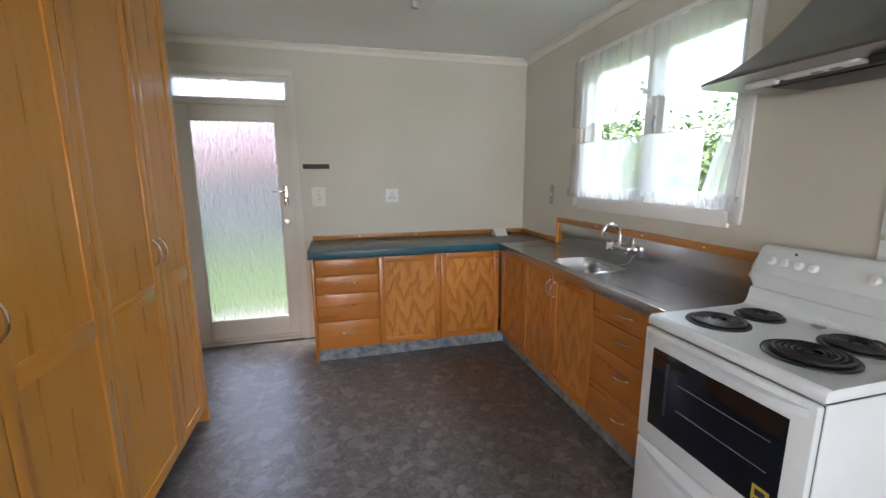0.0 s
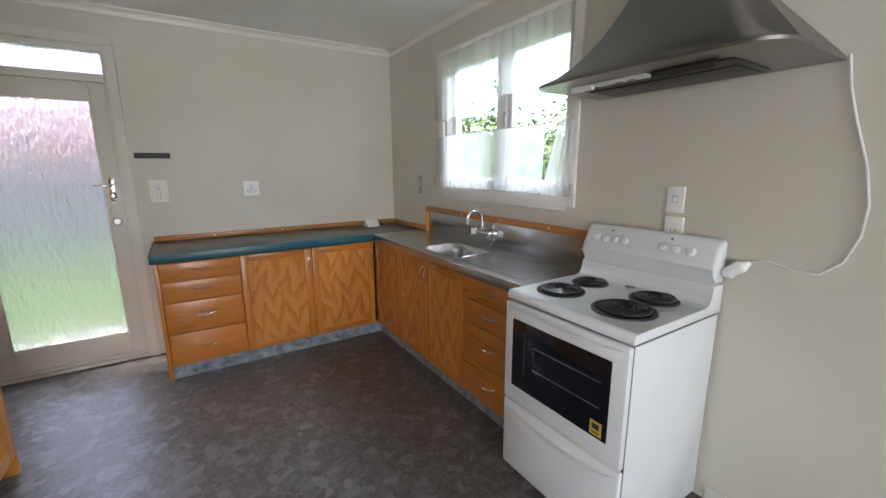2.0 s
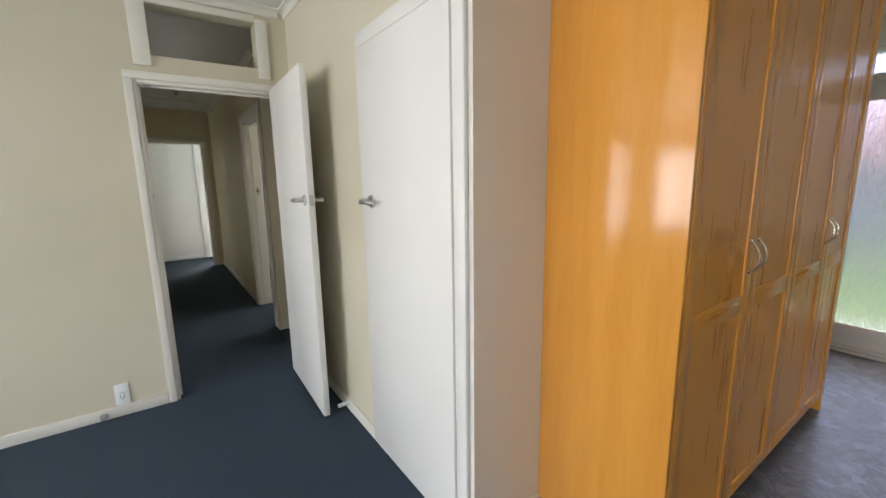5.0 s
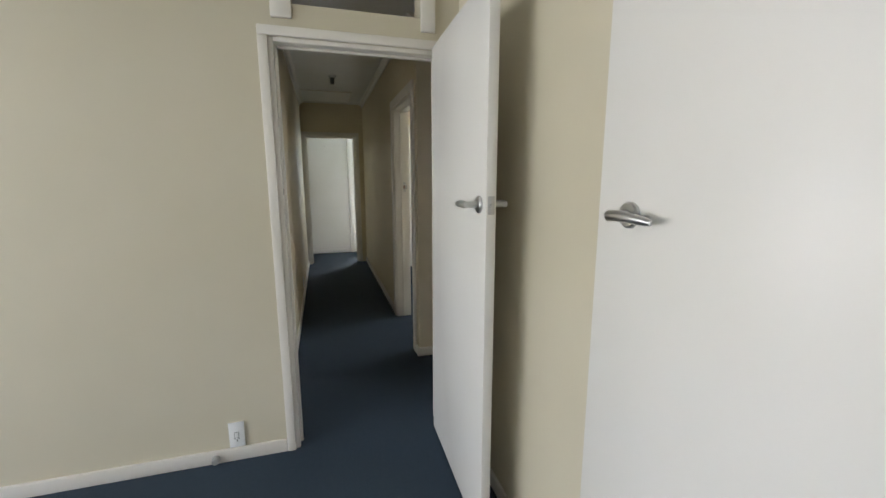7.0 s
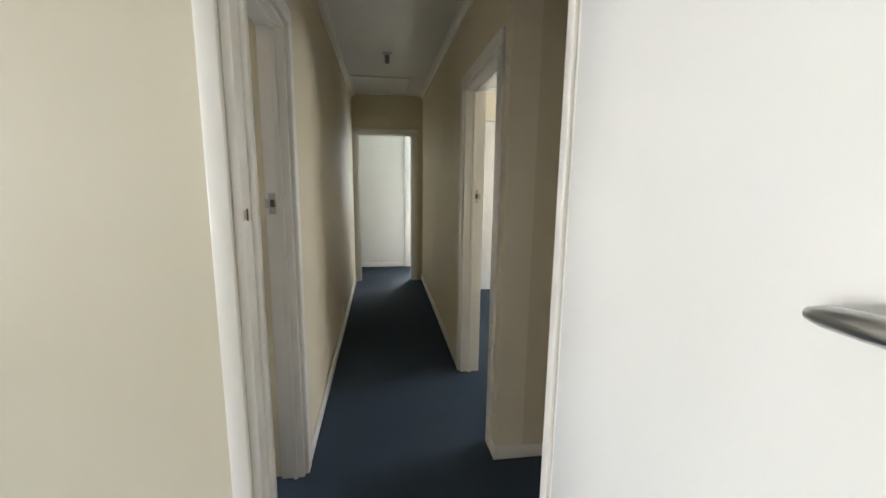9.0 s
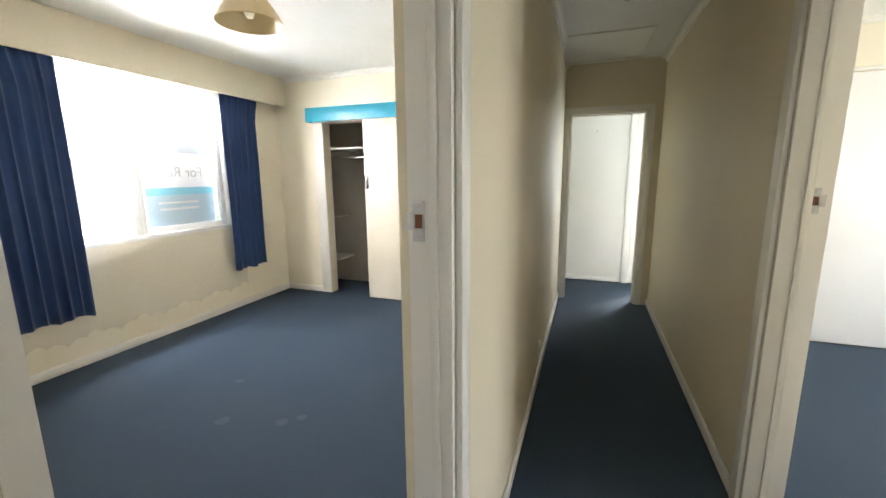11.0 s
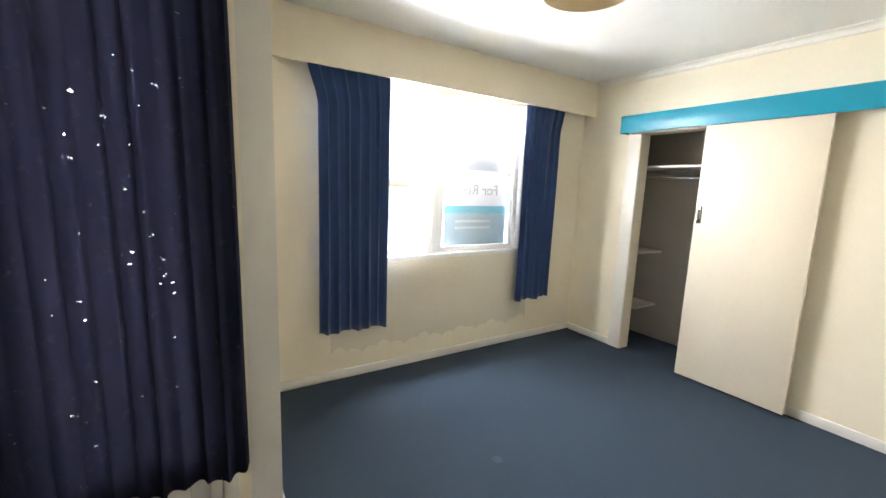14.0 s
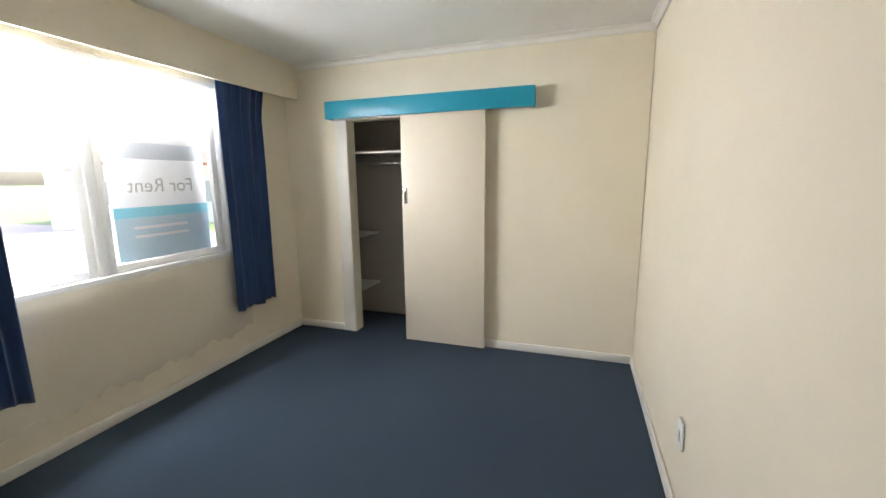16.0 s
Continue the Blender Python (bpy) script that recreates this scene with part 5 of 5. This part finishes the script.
curtain_wire("x", KE - 0.03, 1.47, 2.82, 1.69)
curtain_wire("x", KE - 0.03, 1.47, 2.82, 2.275)
cloth("cafe_curtain", drape("x", KE - 0.03, 2.36, 2.85, 1.805, 2.275, 5, 0.012, 3, hem=0.03), M_VOILE, "sheer white voile valance gathered on a wire", thick=0)
cloth("cafe_curtain", drape("x", KE - 0.033, 1.50, 2.38, 1.87, 2.275, 8, 0.012, 4, hem=0.05), M_VOILE, "sheer white voile valance gathered on a wire", thick=0)
cloth("cafe_curtain", drape("x", KE - 0.033, 2.22, 2.36, 1.79, 2.275, 3, 0.016, 14, pinch=0.3, hem=0.03), M_VOILE, "bunched white voile tail of the valance", thick=0)
cloth("cafe_curtain", drape("x", KE - 0.033, 1.68, 2.87, 1.34, 1.69, 8, 0.010, 5, hem=0.02, sway=0.0), M_VOILE, "sheer white voile cafe curtain on the lower wire", thick=0)
cloth("curtain_frill", drape("x", KE - 0.037, 1.68, 2.88, 1.30, 1.365, 22, 0.008, 6, hem=0.006), M_VOILE, "gathered white frill along the curtain hem", thick=0)
cloth("cafe_curtain", drape("x", KE - 0.045, 1.465, 1.55, 1.34, 1.70, 4, 0.016, 7, hem=0.02, spread=0.11), M_VOILE, "white voile curtain bunched at the window's end", thick=0)
cloth("curtain_frill", drape("x", KE - 0.05, 1.44, 1.66, 1.295, 1.36, 7, 0.018, 8, hem=0.01), M_VOILE, "gathered white frill of the bunched curtain", thick=0)

# ---------------------------------------------------------------- bedroom
pel = thing("curtain_pelmet", (-5.8, -3.8, 2.2), "cream painted boxed curtain pelmet across the window wall", "pelmet", kind="structure")
part("pelmet_face", box(-7.429, -4.31, -3.80, -3.78, 2.205, CEIL - 0.001, bev=0.002), M_WALL_B, pel)
part("pelmet_soffit", box(-7.429, -4.31, -3.919, -3.8005, 2.44, 2.45), M_WALL_B, pel)
solid("curtain_track", box(-7.1, -4.6, -3.85, -3.835, 2.25, 2.27, bev=0.002), M_PLASTIC, "white curtain track behind the pelmet", "curtain track")
cloth("curtain", drape("y", -3.825, -5.24, -4.66, 0.40, 2.265, 7, 0.017, 11, hem=0.03, flare=(0.0, -0.07)), M_NAVY, "long navy blue curtain drawn to the window's edge", thick=0.002)
cloth("curtain", drape("y", -3.825, -7.04, -6.56, 0.43, 2.265, 6, 0.017, 12, hem=0.03, flare=(0.05, 0.0)), M_NAVY, "long navy blue curtain drawn to the window's edge", thick=0.002)
cloth("net_curtain", drape("y", -3.88, -6.75, -4.82, 0.215, 2.26, 16, 0.005, 13, hem=0.05, scallop=0.6), M_NET, "white net curtain with a scalloped hem, hanging over the window", thick=0)
cloth("curtain", drape("y", -2.70, -4.125, -3.40, 0.33, 2.29, 11, 0.02, 21, hem=0.04, flare=(-0.0, 0.02), sway=-0.02), M_NAVY_OLD, "faded navy curtain with moth holes over the porch door", thick=0.002)
solid("curtain_track", box(-4.13, -3.43, -2.769, -2.69, 2.285, 2.30, bev=0.002), M_PLASTIC, "white curtain track over the porch door", "curtain track")
dr = bmesh.new()
bx(dr, -4.03, -3.935, -2.84, -2.795, 0.02, 2.1, 0.003)
bx(dr, -3.555, -3.46, -2.84, -2.795, 0.02, 2.1, 0.003)
bx(dr, -3.9348, -3.5552, -2.84, -2.795, 2.02, 2.1, 0.003)
bx(dr, -3.9348, -3.5552, -2.84, -2.795, 0.02, 0.48, 0.003)
pd = thing("door_porch", (-3.75, -2.82, 0), "white painted glazed porch door behind the curtain", "door", kind="structure")
part("door_frame", dr, M_DOOR, pd)
gp = part("pane", box(-3.9345, -3.5555, -2.82, -2.816, 0.4805, 2.0195), M_GLASS, pd)
gp.visible_shadow = False
pb = bmesh.new()
bx(pb, -4.10, -4.045, -2.7695, -2.75, 0, 2.2, 0.004)
bx(pb, -4.0445, -3.43, -2.7695, -2.757, 0, 0.20, 0.004)
bx(pb, -4.0445, -4.005, -2.7695, -2.759, 0.2005, 2.15, 0.003)
solid("trim_porch_door", pb, M_TRIM, "cream painted frame and kick panel of the porch door", "trim", kind="structure")


def wardrobe():
    t = thing("wardrobe_door", (-7.36, -2.3, 0), "cream painted sliding wardrobe door, pushed half open", "sliding door", kind="structure")
    part("leaf", box(-7.375, -7.34, -2.705, -1.975, 0.018, 2.03, bev=0.003), M_SLIDE, t)
    pu = part("finger_pull", box(-7.3395, -7.334, -2.687, -2.655, 1.265, 1.40, bev=0.004), M_CHROME, t, "chrome recessed finger pull")
    part("recess", box(-7.3338, -7.3328, -2.68, -2.668, 1.29, 1.375), M_BLACK, pu)
    return t


wardrobe()
pm = thing("wardrobe_pelmet", (-7.36, -2.5, 2.0), "bright turquoise painted pelmet board over the wardrobe", "pelmet")
part("face_board", box(-7.335, -7.315, -3.42, -1.595, 2.005, 2.155, bev=0.003), M_BLUE, pm)
part("end_board", box(-7.428, -7.3355, -3.42, -3.402, 2.006, 2.154, bev=0.002), M_BLUE, pm)
part("end_board", box(-7.428, -7.3355, -1.613, -1.595, 2.006, 2.154, bev=0.002), M_BLUE, pm)
part("top_board", box(-7.428, -7.3355, -3.4015, -1.6135, 2.136, 2.154, bev=0.002), M_BLUE, pm)
architrave("architrave", "x", -7.43, 1, -3.27, -2.3, 2.0, 0.125, 0.02, label="cream painted architrave beside the wardrobe opening", sides=(1, 0))
sh = "painted timber wardrobe shelf"
solid("wardrobe_shelf", box(-8.019, -7.58, -3.599, -2.001, 1.715, 1.735, bev=0.002), M_TRIM, "cream painted wardrobe hat shelf", "shelf")
solid("hanging_rail", tube(bmesh.new(), [(-7.78, -3.599, 1.63), (-7.78, -2.8, 1.628), (-7.78, -2.001, 1.63)], 0.0125, 12), M_SATIN, "metal hanging rail in the wardrobe", "rail")
for z in (0.35, 0.90):
    solid("wardrobe_shelf", box(-8.019, -7.65, -3.599, -3.30, z, z + 0.018, bev=0.002), M_TRIM, "small cream side shelf in the wardrobe", "shelf", "small wardrobe shelves")


def ceiling_lamp():
    c = (-5.45, -2.33, 0)
    t = thing("ceiling_lamp", (c[0], c[1], CEIL), "cream conical metal lampshade on the bedroom ceiling", "ceiling lamp")
    part("ceiling_rose", lathe(bmesh.new(), (c[0], c[1], CEIL - 0.03), [(0.02, 0.0), (0.045, 0.008), (0.05, 0.0295)], 28), M_PLASTIC, t)
    sh = [(0.03, 2.485), (0.055, 2.478), (0.10, 2.445), (0.145, 2.385), (0.185, 2.318), (0.193, 2.302), (0.189, 2.300), (0.18, 2.318), (0.14, 2.385), (0.095, 2.443), (0.05, 2.472), (0.03, 2.479)]
    part("shade", lathe(bmesh.new(), c, sh, 40), M_SHADE, t, "cream spun metal shade")
    part("bulb", lathe(bmesh.new(), c, [(0.001, 2.33), (0.02, 2.335), (0.03, 2.36), (0.025, 2.40), (0.014, 2.43), (0.014, 2.475)], 20), M_PLASTIC, t, "unlit white bulb")
    return t


ceiling_lamp()
cl = thing("ceiling_fitting", (0.52, 2.58, CEIL), "small bare lamp holder on the kitchen ceiling", "ceiling lamp")
part("base", lathe(bmesh.new(), (0.52, 2.58, CEIL - 0.025), [(0.03, 0.0), (0.05, 0.006), (0.055, 0.0245)], 24), M_PLASTIC, cl)
part("holder", lathe(bmesh.new(), (0.52, 2.58, CEIL - 0.085), [(0.001, 0.0), (0.022, 0.002), (0.026, 0.04), (0.03, 0.0595)], 20), M_GREY, cl)
hf = thing("hall_lamp_holder", (-6.25, -0.21, CEIL), "small bare lamp holder hanging from the hall ceiling", "ceiling lamp")
part("base", lathe(bmesh.new(), (-6.25, -0.21, CEIL - 0.02), [(0.02, 0.0), (0.04, 0.005), (0.045, 0.0195)], 24), M_PLASTIC, hf)
part("holder", lathe(bmesh.new(), (-6.25, -0.21, CEIL - 0.09), [(0.001, 0.0), (0.02, 0.002), (0.022, 0.05), (0.024, 0.0695)], 20), M_GREY, hf)
ht = bmesh.new()
for q in ((-7.95, -7.08, -0.60, -0.585), (-7.95, -7.08, 0.055, 0.07), (-7.95, -7.935, -0.5845, 0.0545), (-7.095, -7.08, -0.5845, 0.0545)):
    bx(ht, *q, CEIL - 0.012, CEIL - 0.0005, 0.002)
solid("ceiling_hatch", ht, M_TRIM, "white painted frame of the ceiling hatch", "hatch", kind="structure")

# the opposite room's white wardrobe front
ow = thing("white_wardrobe", (-7.4, 2.0, 0), "white painted built-in wardrobe front in the opposite room", "wardrobe")
for k in range(2):
    part("door", box(-7.429, -7.405, 0.45 + k * 1.9, 2.345 + k * 1.35, 0.012, 2.13, bev=0.003), M_DOOR, ow)
fp = part("finger_pull", box(-7.4048, -7.40, 1.235, 1.265, 1.29, 1.42, bev=0.003), M_CHROME, ow, "chrome recessed finger pull")
part("recess", box(-7.3998, -7.3985, 1.243, 1.254, 1.31, 1.40), M_BLACK, fp)
hk = bmesh.new()
tube(hk, [(-8.999, -0.30, 1.93), (-8.975, -0.30, 1.925), (-8.965, -0.30, 1.94)], 0.004, 6)
solid("wall_hook", hk, M_GREY, "small grey hook on the white wall", "hook")
for k, (x, y, r) in enumerate(((-5.05, -1.98, 0.035), (-5.13, -1.90, 0.03), (-4.95, -2.32, 0.04), (-5.35, -2.6, 0.03))):
    b = bmesh.new()
    n = 18
    rr = random.Random(40 + k)
    ring = [b.verts.new((x + r * (0.8 + 0.4 * rr.random()) * math.cos(2 * math.pi * i / n), y + r * (0.8 + 0.4 * rr.random()) * math.sin(2 * math.pi * i / n), 0.0015)) for i in range(n)]
    b.faces.new(ring)
    solid("carpet_mark", b, M_STAIN, "pale furniture dent in the navy carpet", "mark", "carpet marks")

# ---------------------------------------------------------------- outside
def ground_mat():
    m = Mat("lawn_ground", (0.1, 0.16, 0.05), 0.95)
    m.color(m.ramp(m.noise(0.8, 8, 0.7), (0.3, (0.07, 0.12, 0.03)), (0.55, (0.12, 0.19, 0.06)), (0.8, (0.2, 0.22, 0.1))))
    m.bump(m.noise(60, 4), 0.6, 0.03)
    return m.m


gm = bmesh.new()
bmesh.ops.create_grid(gm, x_segments=8, y_segments=8, size=400, matrix=Matrix.Translation((0, 0, -0.5)))
solid("ground", gm, ground_mat(), "green lawn around the house", "ground", kind="structure")
M_CONC = speckle("concrete", (0.34, 0.33, 0.31), (0.42, 0.41, 0.39), 0.9)
solid("pavement", box(-16, 3, -30, -5.9, -0.55, -0.46), M_CONC, "pale concrete drive and street", "pavement", kind="structure")
solid("back_step", box(-1.4, 1.2, 3.88, 4.6, -0.5, -0.03, bev=0.01), M_CONC, "concrete step outside the back door", "step", kind="structure")
M_BRICK = speckle("red_brick", (0.26, 0.10, 0.07), (0.36, 0.16, 0.11), 0.9)
M_TIN = speckle("red_iron_roof", (0.30, 0.11, 0.08), (0.36, 0.15, 0.11), 0.6)


def house(at, w, d, h, turn, label, wallmat):
    t = thing("neighbour_house", at, label, "house")
    t.rotation_euler = (0, 0, radians(turn))

    def p(name, bm, mat, parent=None):
        o = part(name, bm, mat, parent or t)
        o.matrix_parent_inverse = Matrix()
        return o
    p("wall", box(-w / 2, w / 2, -d / 2, d / 2, 0, h), wallmat)
    bm = bmesh.new()
    prism(bm, [(-d / 2 - 0.5, h), (d / 2 + 0.5, h), (d / 2 + 0.5, h + 0.12), (0, h + 1.7), (-d / 2 - 0.5, h + 0.12)], "x", -w / 2 - 0.4, w / 2 + 0.4)
    p("roof", bm, M_TIN)
    for k in range(3):
        x = -w / 2 + w * (k + 0.5) / 3
        wd = p("window", box(x - 0.9, x + 0.9, d / 2 - 0.02, d / 2 + 0.05, 0.9, 2.1, bev=0.01), M_WHITE)
        p("pane", box(x - 0.8, x + 0.8, d / 2 + 0.0505, d / 2 + 0.06, 1.0, 2.0), M_CONC, wd)
    return t


house((-7.5, -26, -0.5), 11, 7, 2.7, 4, "single-storey brick house across the street", M_BRICK)
house((-21.5, -20.5, -0.5), 12, 7, 2.7, -40, "single-storey weatherboard house across the street", paint("weatherboard", (0.7, 0.66, 0.58), 0.7))
house((-2.0, 15.5, -0.5), 9, 5, 2.4, 183, "pale pink outbuilding beyond the back yard", paint("pink_weatherboard", (0.62, 0.53, 0.54), 0.7))

M_LEAF = Mat("leaves", (0.07, 0.12, 0.03), 0.6)
M_LEAF.color(M_LEAF.ramp(M_LEAF.noise(6, 3), (0.3, (0.04, 0.08, 0.02)), (0.7, (0.12, 0.19, 0.05))))
M_LEAF = M_LEAF.m
M_BARK = speckle("bark", (0.08, 0.06, 0.045), (0.14, 0.11, 0.08), 0.95)


def tree(at, height, spread, seed, leaves=2600):
    rnd = random.Random(seed)
    t = thing("tree", at, "leafy green garden tree with an uneven crown", "tree", "garden trees")
    bm = bmesh.new()
    o = Vector(at)
    top = o + Vector((0.1, 0.05, height * 0.5))
    tube(bm, [o, o + Vector((0.04, 0.02, height * 0.25)), top], [0.13, 0.1, 0.07], 8)
    tips = []
    for k in range(9):
        a = k * 2.4
        e = o + Vector((math.cos(a) * spread * rnd.uniform(0.4, 0.8), math.sin(a) * spread * rnd.uniform(0.4, 0.8), height * rnd.uniform(0.5, 0.95)))
        b0 = o + Vector((0.03, 0.02, height * rnd.uniform(0.25, 0.5)))
        tube(bm, [b0, (b0 + e) / 2 + Vector((0, 0, 0.1)), e], [0.05, 0.035, 0.012], 6)
        tips.append(e)
    part("trunk", bm, M_BARK, t)
    vs, fs = [], []
    for k in range(leaves):
        c = rnd.choice(tips) + Vector((rnd.gauss(0, 1), rnd.gauss(0, 1), rnd.gauss(0, 0.8))) * spread * 0.27
        a, b = rnd.uniform(0, 6.28), rnd.uniform(-0.8, 0.8)
        u = Vector((math.cos(a) * math.cos(b), math.sin(a) * math.cos(b), math.sin(b))) * rnd.uniform(0.05, 0.1)
        v = u.cross(Vector((rnd.gauss(0, 1), rnd.gauss(0, 1), rnd.gauss(0, 1)))).normalized() * u.length * 0.5
        i = len(vs)
        vs += [c - u, c + v, c + u, c - v]
        fs.append((i, i + 1, i + 2, i + 3))
    me = bpy.data.meshes.new("crown")
    me.from_pydata([tuple(q) for q in vs], [], fs)
    me.materials.append(M_LEAF)
    cr = new("crown", me)
    cr.parent = t
    cr.matrix_parent_inverse = t.matrix_basis.inverted()
    tagged(cr, kind="stuff")
    return t


tree((6.2, 7.4, -0.5), 3.0, 1.7, 61, 2300)
tree((8.2, 8.0, -0.5), 3.3, 1.9, 62, 2300)
tree((6.6, 10.6, -0.5), 3.8, 2.0, 63, 2300)
tree((3.4, 9.5, -0.5), 3.4, 1.6, 64)


def rent_sign():
    """A board on the outside of the window, its face to the street, so that from the room it reads reversed."""
    t = thing("rental_sign", (-6.18, -4.08, 0.88), "white rental sign board with grey and blue bands outside the window", "sign")
    y = -4.075
    part("board", box(-6.585, -5.885, y - 0.004, y, 0.88, 1.98), speckle("sign_board", (0.8, 0.81, 0.83), (0.8, 0.81, 0.83), 0.6), t)
    part("band", box(-6.583, -5.887, y + 0.0005, y + 0.002, 1.63, 1.978), speckle("sign_grey", (0.36, 0.39, 0.44), (0.36, 0.39, 0.44), 0.6), t, "dark grey band")
    part("band", box(-6.583, -5.887, y + 0.0005, y + 0.002, 1.24, 1.31), speckle("sign_cyan", (0.12, 0.48, 0.64), (0.12, 0.48, 0.64), 0.6), t, "sky blue band")
    part("band", box(-6.583, -5.887, y + 0.0005, y + 0.002, 0.882, 1.2395), speckle("sign_blue", (0.33, 0.47, 0.56), (0.33, 0.47, 0.56), 0.6), t, "grey-blue band")
    part("bar", box(-6.50, -5.97, y + 0.0025, y + 0.004, 1.74, 1.85), speckle("sign_name", (0.6, 0.6, 0.6), (0.6, 0.6, 0.6), 0.6), t, "pale lettering bar")
    for z in (1.10, 1.16):
        part("bar", box(-6.40, -6.0, y + 0.0025, y + 0.004, z, z + 0.02), speckle("sign_name", (0.6, 0.6, 0.6), (0.6, 0.6, 0.6), 0.6), t)
    cu = bpy.data.curves.new("sign_text", "FONT")
    cu.body, cu.size, cu.extrude, cu.align_x = "For Rent", 0.135, 0.0006, "CENTER"
    ob = new("sign_text", cu)
    cu.materials.append(M_GREY)
    ob.matrix_world = Matrix.Translation((-6.235, y + 0.003, 1.41)) @ Matrix.Rotation(radians(90), 4, "X")
    ob.parent = t
    ob.matrix_parent_inverse = t.matrix_basis.inverted()
    return t


rent_sign()
